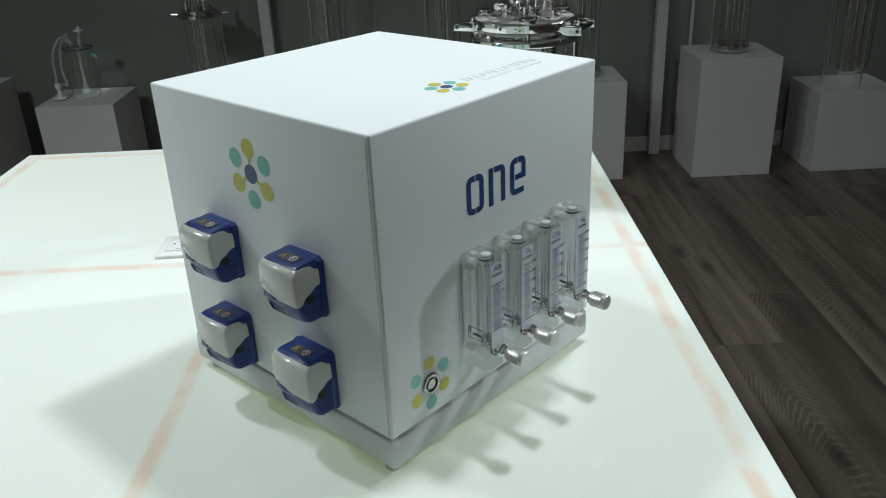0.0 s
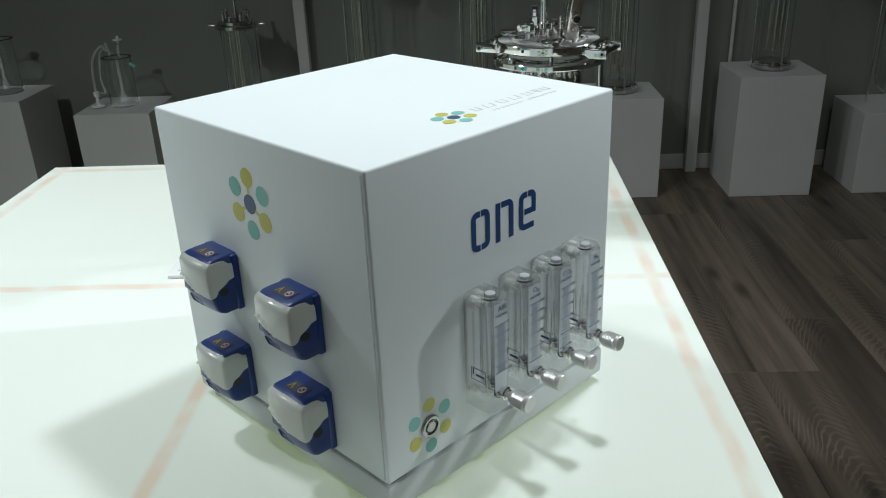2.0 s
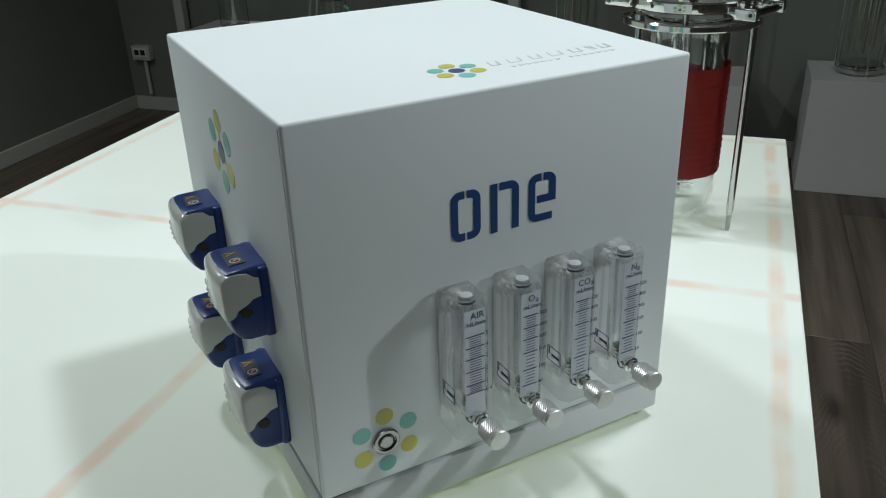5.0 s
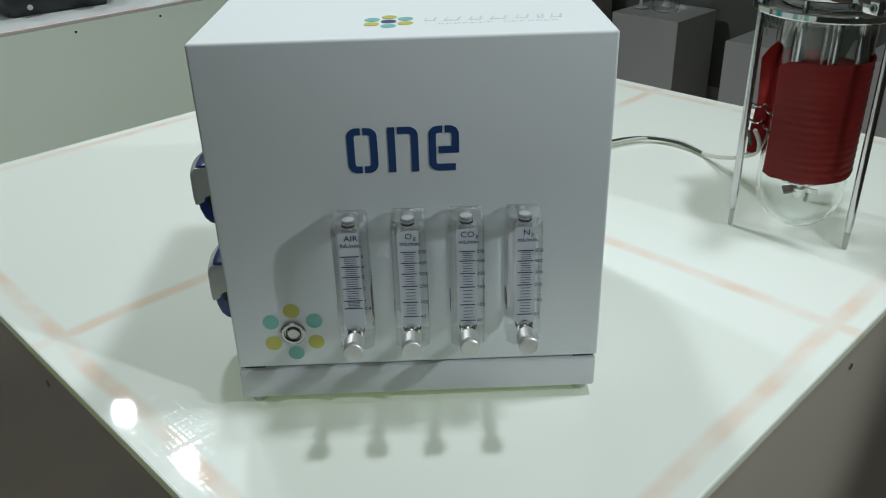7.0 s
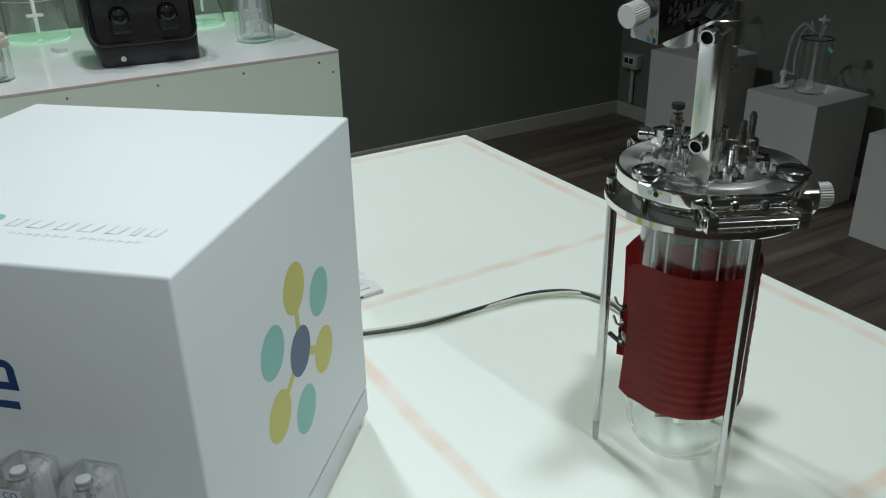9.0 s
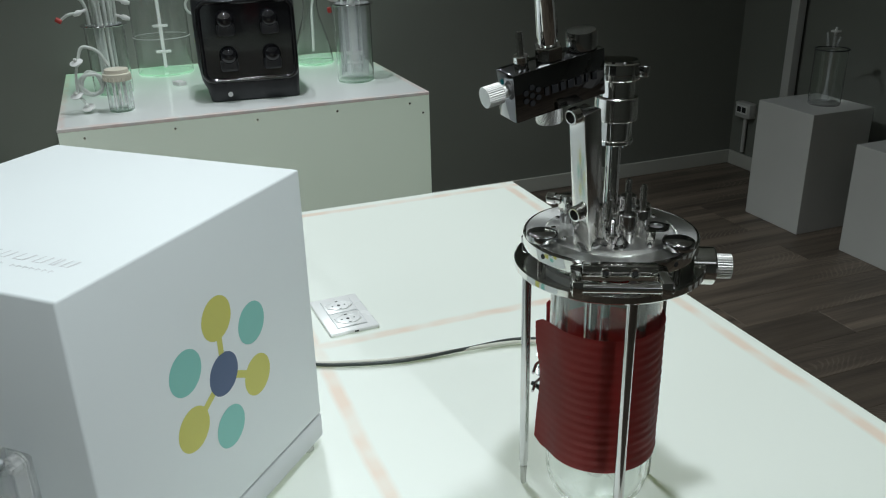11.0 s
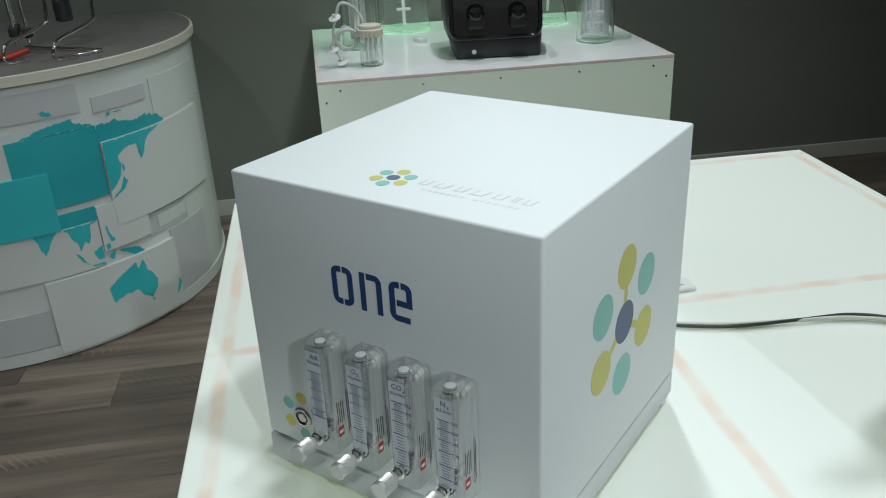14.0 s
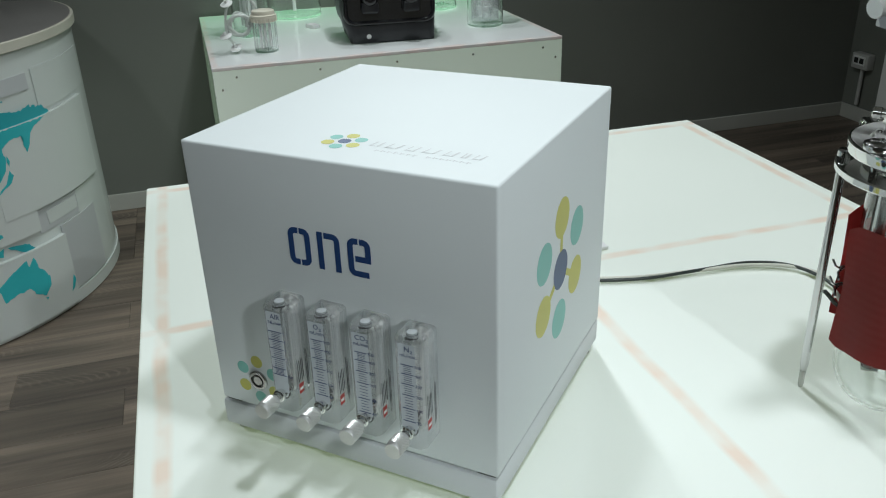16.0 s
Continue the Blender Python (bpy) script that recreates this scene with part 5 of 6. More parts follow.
def bench_glassware():
    # wide cylinder behind the control unit
    t = thing("glass_cylinder", pose(-2.985, 1.075, BENCH_Z), "large clear glass culture cylinder with white fittings on bench", "lab glassware")
    lab_glass(t, glass_jar(B(), 0.112, 0.42), "clear glass cylinder")
    bm = B()
    add_rod(bm, 0.007, 0.02, 0.46, 16)
    for z, r in ((0.085, 0.030), (0.190, 0.030), (0.300, 0.032)):
        add_box(bm, (0, 0, z), (0.014, r * 2, 0.011), 0.003)
    part("stirrer", bm, WHITE_PLASTIC, t, "white plastic stirrer shaft with paddles", smooth=40)
    part("level_ring", add_lathe(B(), [(0.1125, 0.148), (0.1135, 0.149), (0.1125, 0.150)], 40), WHITE_PLASTIC, t)
    part("hose_ring", add_tube(B(), [(0.125 + 0.0, 0.135 + 0.034 * math.cos(radians(a)), 0.275 + 0.034 * math.sin(radians(a))) for a in range(0, 361, 15)], 0.005, 8), SILICONE_TUBE, t, "milky hose ring", smooth=60)
    # slim tubed vessel
    t = thing("tubed_vessel", pose(-2.64, 0.862, BENCH_Z), "slim clear glass vessel topped with milky silicone tubing", "lab glassware")
    lab_glass(t, glass_jar(B(), 0.070, 0.245), "clear glass vessel")
    part("lid_ring", add_lathe(B(), [(0.066, 0.2455), (0.078, 0.2455), (0.081, 0.248), (0.080, 0.2515), (0.066, 0.2515), (0.066, 0.2455)], 36), STEEL_DARK, t, "thin dark lid ring", smooth=40)
    part("lid", add_lathe(B(), [(0, 0.2475), (0.064, 0.2475), (0.064, 0.2530), (0, 0.2535)], 36), MILKY, t, "translucent milky lid", smooth=40)
    rng = random.Random(5)
    for k in range(18):
        a = rng.uniform(0, 6.28)
        r0 = rng.uniform(0.015, 0.055)
        x, y = r0 * math.cos(a), r0 * math.sin(a)
        top = rng.uniform(0.36, 0.50)
        pts = [(x, y, 0.03 if k < 11 else 0.255), (x, y, 0.256), (x * 1.1, y * 1.1, 0.32), (x * 1.2 + rng.uniform(-.03, .03), y * 1.2 + rng.uniform(-.03, .03), top)]
        part("tubing", add_tube(B(), curve_points(pts, 6), 0.0055, 8), SILICONE_TUBE, t, "milky silicone tube", smooth=60)
    for k, (y, z) in enumerate(((-0.075, 0.30), (0.082, 0.33), (0.075, 0.275))):
        part("connector", add_lathe(B(), [(0, -0.02), (0.006, -0.02), (0.010, -0.005), (0.010, 0.005), (0.005, 0.012), (0.005, 0.03), (0, 0.03)], 14, pose(0.05, y, z, 70 if y > 0 else -70, 0, 0)), WHITE_PLASTIC, t, "white hose connector", smooth=40)
    part("red_plug", add_rod(B(), 0.009, 0, 0.022, 12, pose(0.05, -0.135, 0.272, 60, 0, 0), 0.002), RED_PRINT, t, "small red plug")
    part("hose", add_tube(B(), curve_points([(0.05, -0.075, 0.30), (0.055, -0.11, 0.296), (0.05, -0.135, 0.28)], 5), 0.005, 8), SILICONE_TUBE, t, smooth=60)
    # small capped bottle with coiled tubing
    t = thing("capped_bottle", pose(-2.302, 0.880, BENCH_Z), "small clear bottle with ivory cap and coiled milky tubing", "lab glassware")
    lab_glass(t, glass_jar(B(), 0.041, 0.105, 0.003, 32), "small clear glass bottle")
    part("cap", add_lathe(B(), [(0, 0.112), (0.040, 0.112), (0.044, 0.114), (0.044, 0.126), (0.046, 0.127), (0.046, 0.136), (0.040, 0.138), (0.039, 0.150), (0.034, 0.152), (0, 0.152)], 32, pose(0, 0, -0.009)), IVORY, t, "ivory screw cap", smooth=40)
    for k in range(20):
        part("cap_rib", add_rod(B(), 0.0022, 0.105, 0.117, 8, pose(0.0446 * math.cos(radians(18 * k)), 0.0446 * math.sin(radians(18 * k)), 0)), IVORY, t, smooth=40)
    for x, y in ((0.0, 0.0), (0.014, -0.016), (-0.012, 0.018)):
        part("dip_tube", add_rod(B(), 0.006, 0.015, 0.110, 12, pose(x, y, 0)), WHITE_PLASTIC, t, smooth=40)
    for k in range(14):
        part("bottle_rib", add_rod(B(), 0.0016, 0.008, 0.098, 8, pose(0.0412 * math.cos(radians(360 / 14 * k)), 0.0412 * math.sin(radians(360 / 14 * k)), 0)), MILKY, t, "moulded bottle rib", smooth=60)
    coil = []
    for k in range(46):
        a = radians(k * 22)
        coil.append((0.010 * math.sin(k * 0.31) - 0.02, -0.085 + 0.034 * math.cos(a) + 0.006 * math.sin(k), 0.095 + 0.036 * math.sin(a) + 0.004 * math.cos(k * 0.7)))
    part("tubing_coil", add_tube(B(), curve_points(coil, 2), 0.0058, 8), SILICONE_TUBE, t, "coiled milky silicone tube", smooth=60)
    part("tubing", add_tube(B(), curve_points([(-0.02, -0.02, 0.15), (-0.03, -0.05, 0.20), (-0.03, -0.095, 0.215), (-0.02, -0.115, 0.17)], 6), 0.0055, 8), SILICONE_TUBE, t, smooth=60)
    for y, z in ((-0.105, 0.018), (-0.135, 0.062), (-0.118, 0.170)):
        part("filter_disc", add_lathe(B(), [(0, -0.012), (0.005, -0.012), (0.006, -0.004), (0.020, -0.002), (0.022, 0.002), (0.006, 0.006), (0.005, 0.016), (0, 0.016)], 20, pose(-0.005, y, z, 15, 20, 0)), WHITE_PLASTIC, t, "white round filter", smooth=40)
    part("filter_link", add_tube(B(), curve_points([(-0.005, -0.105, 0.02), (-0.012, -0.118, 0.045), (-0.01, -0.130, 0.062), (-0.012, -0.128, 0.12), (-0.008, -0.118, 0.165)], 5), 0.0045, 8), SILICONE_TUBE, t, smooth=60)
    # straight cylinder with inner tube
    t = thing("measuring_vessel", pose(-2.437, 1.748, BENCH_Z), "clear glass cylinder holding a white stirrer on bench", "lab glassware")
    lab_glass(t, glass_jar(B(), 0.071, 0.285), "clear glass cylinder")
    part("lid_ring", add_lathe(B(), [(0.067, 0.2855), (0.078, 0.2855), (0.081, 0.288), (0.080, 0.292), (0.067, 0.292), (0.067, 0.2855)], 36), STEEL_DARK, t, "thin steel lid ring", smooth=40)
    part("lid", add_lathe(B(), [(0, 0.287), (0.065, 0.287), (0.065, 0.293), (0, 0.2935)], 36), MILKY, t, "translucent milky lid", smooth=40)
    part("inner_glass", add_lathe(B(), [(0.052, 0.020), (0.054, 0.020), (0.054, 0.282), (0.052, 0.282), (0.052, 0.020)], 32), MILKY, t, "milky inner cylinder", smooth=40)
    bm = add_rod(B(), 0.014, 0.05, 0.36, 18)
    add_lathe(bm, [(0, 0.06), (0.030, 0.062), (0.030, 0.070), (0.018, 0.074), (0.018, 0.10), (0.032, 0.102), (0.032, 0.110), (0, 0.112)], 24)
    part("stirrer", bm, WHITE_PLASTIC, t, "white plastic stirrer", smooth=40)
    for k, (x, y) in enumerate(((0.03, -0.02), (-0.02, 0.035), (-0.03, -0.03))):
        part("tubing", add_tube(B(), [(x, y, 0.03), (x, y, 0.30), (x * 1.2, y * 1.3, 0.42)], 0.005, 8), SILICONE_TUBE, t, smooth=60)
    part("connector", add_lathe(B(), [(0, -0.02), (0.008, -0.02), (0.011, 0), (0.006, 0.02), (0, 0.02)], 14, pose(0.04, -0.085, 0.315, 80, 0, 0)), WHITE_PLASTIC, t, "white hose connector", smooth=40)
    part("red_plug", add_rod(B(), 0.008, 0, 0.02, 12, pose(0.04, -0.095, 0.265, 10, 0, 0), 0.002), RED_PRINT, t, "small red plug")
    # conical flask
    t = thing("conical_flask", pose(-2.90, 1.690, BENCH_Z), "clear conical glass flask standing behind the control unit", "lab glassware")
    bm = add_lathe(B(), [(0, 0), (0.082, 0), (0.086, 0.006), (0.072, 0.08), (0.036, 0.20), (0.030, 0.24), (0.030, 0.29), (0.034, 0.293), (0.027, 0.293), (0.027, 0.24), (0.033, 0.20), (0.069, 0.08), (0.082, 0.010), (0, 0.006)], 36)
    bmesh.ops.recalc_face_normals(bm, faces=bm.faces)
    lab_glass(t, bm, "clear conical flask")
    part("hose", add_tube(B(), curve_points([(0, 0, 0.05), (0.0, 0.01, 0.25), (0.02, 0.05, 0.33), (0.04, 0.10, 0.28), (0.06, 0.13, 0.18)], 6), 0.006, 8), SILICONE_TUBE, t, "milky hose", smooth=60)
    # small white label block
    single("label_card", add_box(B(), (0, 0, 0.008), (0.05, 0.035, 0.016), 0.003), WHITE_PLASTIC, pose(-2.66, 1.10, BENCH_Z, 0, 0, 25), "small white plastic card lying on bench", "card")


bench_glassware()


# ---- curved reception desk ----
DESK = (-2.67, -0.566)
DESK_R = 0.772


def bent_grid(a0, a1, z0, z1, r0, r1):
    """A plain rectangular panel bent round the desk."""
    bm = B()
    n = max(2, int((a1 - a0) / 2.5))
    rows = []
    for k in range(n + 1):
        a = radians(a0 + (a1 - a0) * k / n)
        rows.append([bm.verts.new((r * math.cos(a), r * math.sin(a), z)) for r, z in ((r0, z0), (r1, z0), (r1, z1), (r0, z1))])
    for p, q in zip(rows, rows[1:]):
        for k in range(4):
            j = (k + 1) % 4
            bm.faces.new((p[k], q[k], q[j], p[j]))
    bm.faces.new(rows[0]), bm.faces.new(rows[-1][::-1])
    bmesh.ops.recalc_face_normals(bm, faces=bm.faces)
    return bm


def land(outline, r, rough=0.006, thick=0.0012, seed=1):
    """A coastline on the bent wall, filled in thin bent strips so that it follows the curve."""
    rng = random.Random(seed)
    pts = []
    for (a, z), (b, y) in zip(outline, outline[1:] + outline[:1]):
        n = max(2, int(math.hypot((b - a) * 0.0137, y - z) / 0.008))
        for k in range(n):
            t = k / n
            j = rough * (rng.random() - 0.5) * 2 if k else 0
            pts.append((a + (b - a) * t + j * 60 * 0.7, z + (y - z) * t + j * 0.8))
    bm = B()
    face = bm.faces.new([bm.verts.new((a, 0, z)) for a, z in pts])
    bmesh.ops.triangulate(bm, faces=[face])
    a = min(p[0] for p in pts) + 2.0
    while a < max(p[0] for p in pts):
        bmesh.ops.bisect_plane(bm, geom=bm.verts[:] + bm.edges[:] + bm.faces[:], plane_co=(a, 0, 0), plane_no=(1, 0, 0))
        a += 2.0
    for v in bm.verts:
        ang = radians(v.co.x)
        v.co = ((r + thick) * math.cos(ang), (r + thick) * math.sin(ang), v.co.z)
    return bm


def cut_at_wall(bm):
    """Cuts a round desk part off flat where it meets the wall."""
    bmesh.ops.recalc_face_normals(bm, faces=bm.faces)
    out = bmesh.ops.bisect_plane(bm, geom=bm.verts[:] + bm.edges[:] + bm.faces[:], plane_co=(X0 + 0.018 - DESK[0], 0, 0), plane_no=(-1, 0, 0), clear_outer=True)
    edges = [e for e in out["geom_cut"] if isinstance(e, bmesh.types.BMEdge)]
    bmesh.ops.holes_fill(bm, edges=edges)
    return bm


def desk():
    t = thing("reception_desk", pose(*DESK, 0), "round white reception desk with layered teal world map panels", "reception desk")
    n = 96
    bm = add_lathe(B(), [(DESK_R - 0.02, 0.0), (DESK_R, 0.0), (DESK_R, 0.930), (DESK_R - 0.02, 0.930), (DESK_R - 0.02, 0.0)], n)
    part("curved_wall", cut_at_wall(bm), DESK_WHITE, t, "white glossy curved wall", smooth=30)
    part("plinth_band", bent_grid(-60, 110, 0.004, 0.050, DESK_R + 0.0005, DESK_R + 0.006), DESK_WHITE, t, smooth=30)
    top = part("desk_top", cut_at_wall(add_lathe(B(), [(0, 0.931), (DESK_R + 0.016, 0.931), (DESK_R + 0.018, 0.933), (DESK_R + 0.018, 0.962), (DESK_R + 0.016, 0.964), (0, 0.964)], n)), DESK_EDGE, t, "cream edged round top", smooth=30)
    part("top_laminate", cut_at_wall(add_lathe(B(), [(0, 0.9642), (DESK_R + 0.008, 0.9642), (DESK_R + 0.008, 0.9654), (0, 0.9654)], n)), DESK_TOP, top, "grey laminate surface", smooth=30)
    R = DESK_R
    panels = [  # a0, a1, z0, z1, r, material
        (-20, 39.2, 0.815, 0.905, 0.004, DESK_GREY), (42.2, 58, 0.800, 0.852, 0.005, DESK_GREY), (-15, 23, 0.50, 0.79, 0.006, DESK_WHITE),
        (21.0, 41.6, 0.525, 0.762, 0.010, MAP_DEEP), (41.9, 80, 0.411, 0.705, 0.016, DESK_WHITE),
        (12, 28.3, 0.452, 0.648, 0.018, MAP_TEAL), (37.2, 50.6, 0.335, 0.497, 0.014, DESK_WHITE),
        (50.8, 68, 0.318, 0.400, 0.003, DESK_GREY), (54, 65.5, 0.338, 0.385, 0.005, DESK_WHITE), (-10, 37.0, 0.290, 0.451, 0.010, DESK_WHITE), (8, 21.4, 0.053, 0.185, 0.008, DESK_GREY),
        (21.8, 57.2, 0.020, 0.283, 0.019, DESK_WHITE), (57.4, 74, 0.06, 0.31, 0.006, DESK_GREY), (60, 88, 0.72, 0.86, 0.004, DESK_WHITE), (66, 84, 0.10, 0.40, 0.004, DESK_WHITE),
        (28.4, 37.2, 0.452, 0.500, 0.007, MAP_DEEP), (-40, 8, 0.10, 0.42, 0.005, DESK_WHITE)]
    for a0, a1, z0, z1, dr, mat in panels:
        part("map_panel", bent_grid(a0, a1, z0, z1, R + 0.001, R + dr), mat, t, smooth=30)

    def shore(outline, dr, mat, seed, rough=0.0065):
        part("map_land", land(outline, R + dr, rough, 0.0007, seed), mat, t, "teal printed land shape")
    # southern continent and islands
    shore([(35.9, 0.203), (38.9, 0.231), (42.4, 0.252), (44.0, 0.260), (44.4, 0.234), (45.9, 0.261), (46.7, 0.220), (49.3, 0.172), (48.9, 0.135), (46.9, 0.109), (44.7, 0.127), (43.3, 0.158), (39.5, 0.158), (36.5, 0.145)], 0.0195, MAP_TEAL, 0, 0.004)
    shore([(46.3, 0.105), (47.5, 0.100), (46.9, 0.090)], 0.0195, MAP_TEAL, 1, 0.003)
    shore([(56.4, 0.126), (57.0, 0.104), (56.0, 0.079), (54.6, 0.068), (55.6, 0.095)], 0.0195, MAP_TEAL, 2, 0.003)
    # mainland coast and its peninsulas
    shore([(42.0, 0.703), (60.0, 0.702), (58.0, 0.692), (55.6, 0.682), (54.1, 0.664), (53.3, 0.633), (52.0, 0.609), (51.4, 0.641), (52.6, 0.668), (50.5, 0.667), (48.1, 0.666), (45.9, 0.649), (44.4, 0.637), (45.9, 0.618), (45.1, 0.575), (43.3, 0.548), (42.0, 0.535)], 0.0165, MAP_TEAL, 3, 0.004)
    shore([(46.0, 0.573), (46.8, 0.553), (45.7, 0.531), (43.7, 0.520), (41.9, 0.502), (42.6, 0.518), (44.4, 0.533)], 0.0168, MAP_TEAL, 4, 0.003)
    shore([(46.1, 0.624), (46.7, 0.603), (46.2, 0.583), (45.9, 0.603)], 0.0168, MAP_TEAL, 5, 0.002)
    # northern coast above the deep panel
    shore([(24.0, 0.763), (27.5, 0.782), (30.4, 0.791), (34.0, 0.797), (36.3, 0.801), (36.9, 0.784), (41.5, 0.764)], 0.0095, MAP_DEEP, 6, 0.006)
    shore([(41.7, 0.762), (45.2, 0.759), (47.0, 0.768), (49.6, 0.752), (53.3, 0.742), (55.5, 0.752), (60.7, 0.733), (62.4, 0.706), (58.2, 0.698), (41.7, 0.698)], 0.0105, MAP_DEEP, 17, 0.006)
    # northern islands
    shore([(29.4, 0.838), (30.8, 0.843), (33.0, 0.826), (31.5, 0.821)], 0.0065, MAP_DEEP, 7, 0.005)
    shore([(45.0, 0.789), (46.0, 0.797), (46.0, 0.782)], 0.0065, MAP_DEEP, 8, 0.003)
    shore([(47.2, 0.790), (49.3, 0.790), (49.3, 0.784)], 0.0065, MAP_DEEP, 9, 0.003)
    # southern peninsulas and the archipelago
    shore([(28.6, 0.450), (36.8, 0.450), (34.9, 0.441), (33.9, 0.427), (34.6, 0.402), (33.9, 0.379), (32.9, 0.392), (31.6, 0.360), (31.3, 0.391), (29.8, 0.430)], 0.0105, MAP_TEAL, 10, 0.004)
    shore([(21.8, 0.451), (27.3, 0.451), (26.3, 0.434), (25.3, 0.417), (24.9, 0.401), (23.7, 0.377), (22.9, 0.409)], 0.0105, MAP_TEAL, 11, 0.004)
    shore([(29.9, 0.364), (31.3, 0.345), (33.1, 0.305), (31.4, 0.322)], 0.0105, MAP_TEAL, 12, 0.003)
    shore([(34.5, 0.346), (36.8, 0.361), (36.8, 0.311), (35.1, 0.319)], 0.0105, MAP_TEAL, 13, 0.004)
    shore([(33.4, 0.303), (36.8, 0.298), (36.8, 0.291), (33.5, 0.297)], 0.0105, MAP_TEAL, 14, 0.002)
    shore([(38.5, 0.426), (39.1, 0.396), (40.3, 0.366), (39.0, 0.367), (38.6, 0.393)], 0.0145, MAP_TEAL, 15, 0.004)
    shore([(37.6, 0.358), (38.6, 0.362), (38.8, 0.344), (37.8, 0.340)], 0.0145, MAP_TEAL, 16, 0.004)
    shore([(38.2, 0.318), (40.0, 0.326), (39.4, 0.296), (38.6, 0.300)], 0.0060, MAP_TEAL, 18, 0.004)
    shore([(40.9, 0.322), (43.5, 0.318), (46.6, 0.306), (48.0, 0.284), (44.8, 0.286), (43.2, 0.301)], 0.0060, MAP_DEEP, 19, 0.003)


desk()


def desk_device():
    """Chrome tube frame holding motors and red bars on the desk."""
    z = 0.9656
    t = thing("tube_frame_device", pose(-2.36, -0.20, z), "chromed tube frame carrying small motors and red bars", "demonstration device")
    for k, y in enumerate((0.13, -0.02)):
        pts = [(-0.28, y - 0.06, 0.30), (-0.06, y + 0.01, 0.30), (-0.02, y + 0.02, 0.285), (0.0, y + 0.03, 0.25), (0.02, y + 0.03, 0.12), (0.04, y + 0.02, 0.09), (0.17, y - 0.05, 0.062), (0.21, y - 0.06, 0.05), (0.222, y - 0.065, 0.02), (0.23, y - 0.05, 0.0065), (0.20, y + 0.0, 0.0065)]
        part("frame_tube", add_tube(B(), curve_points(pts, 6), 0.0065, 12), CHROME, t, "bent chromed tube", smooth=60)
    part("floor_tube", add_tube(B(), curve_points([(0.22, 0.07, 0.0068), (0.13, 0.17, 0.0068), (0.10, 0.16, 0.0068), (-0.05, -0.10, 0.0068)], 6), 0.0065, 12), CHROME, t, smooth=60)
    part("cross_tube", add_tube(B(), [(0.0, 0.16, 0.22), (0.0, -0.16, 0.22)], 0.006, 12), CHROME, t, smooth=60)
    part("red_bar", add_box(B(), (-0.02, -0.02, 0.262), (0.05, 0.26, 0.016), 0.003), RED_FRAME, t, "red painted bar")
    part("red_foot", add_box(B(), (0.02, -0.20, 0.03), (0.20, 0.03, 0.022), 0.003, m=pose(0, 0, 0, 0, 0, 24)), RED_FRAME, t, "red painted foot bar")
    part("red_foot", add_tube(B(), curve_points([(0.10, -0.16, 0.012), (0.16, -0.10, 0.012), (0.10, -0.05, 0.02)], 5), 0.010, 10), RED_FRAME, t, smooth=60)
    m = part("motor", add_rod(B(), 0.028, 0.09, 0.16, 24, pose(-0.02, 0.055, 0), 0.004), BLACK_PLASTIC, t, "small dark motor", smooth=40)
    part("motor_box", add_box(B(), (-0.02, 0.055, 0.185), (0.045, 0.05, 0.05), 0.004), LABEL_GREY, m, smooth=40)
    part("valve", add_box(B(), (0.02, 0.0, 0.19), (0.035, 0.035, 0.03), 0.003), IVORY, t, "cream valve block", smooth=40)
    for x, y in ((0.03, -0.10), (0.06, -0.05), (-0.05, -0.12)):
        part("rod", add_rod(B(), 0.006, 0.03, 0.23, 12, pose(x, y, 0)), STEEL, t, smooth=40)
        part("clamp", add_box(B(), (x, y, 0.07), (0.03, 0.03, 0.03), 0.004), BLACK_PLASTIC, t, smooth=40)


desk_device()


# ---- plinths and their vessels ----
def plinth(x0, x1, h, y0=3.765, depth=0.350, label="matt white painted square display plinth on wooden floor"):
    t = single("plinth", add_box(B(), (0, 0, h / 2), (x1 - x0, depth, h), 0.002), PLINTH, pose((x0 + x1) / 2, y0 + depth / 2, 0.0005), label, "plinth", "plinths along the wall")
    return t


PLINTHS = [(-2.411, -2.059, 0.570, 3.725), (-1.842, -1.482, 0.487, 3.765), (-1.240, -0.868, 0.440, 3.765), (-0.680, -0.310, 0.46, 3.765),
           (-0.10, 0.26, 0.44, 3.765), (0.517, 0.891, 0.477, 3.788), (1.221, 1.595, 0.566, 3.767), (1.795, 2.175, 0.383, 3.774)]
for x0, x1, h, y0 in PLINTHS:
    plinth(x0, x1, h, y0)


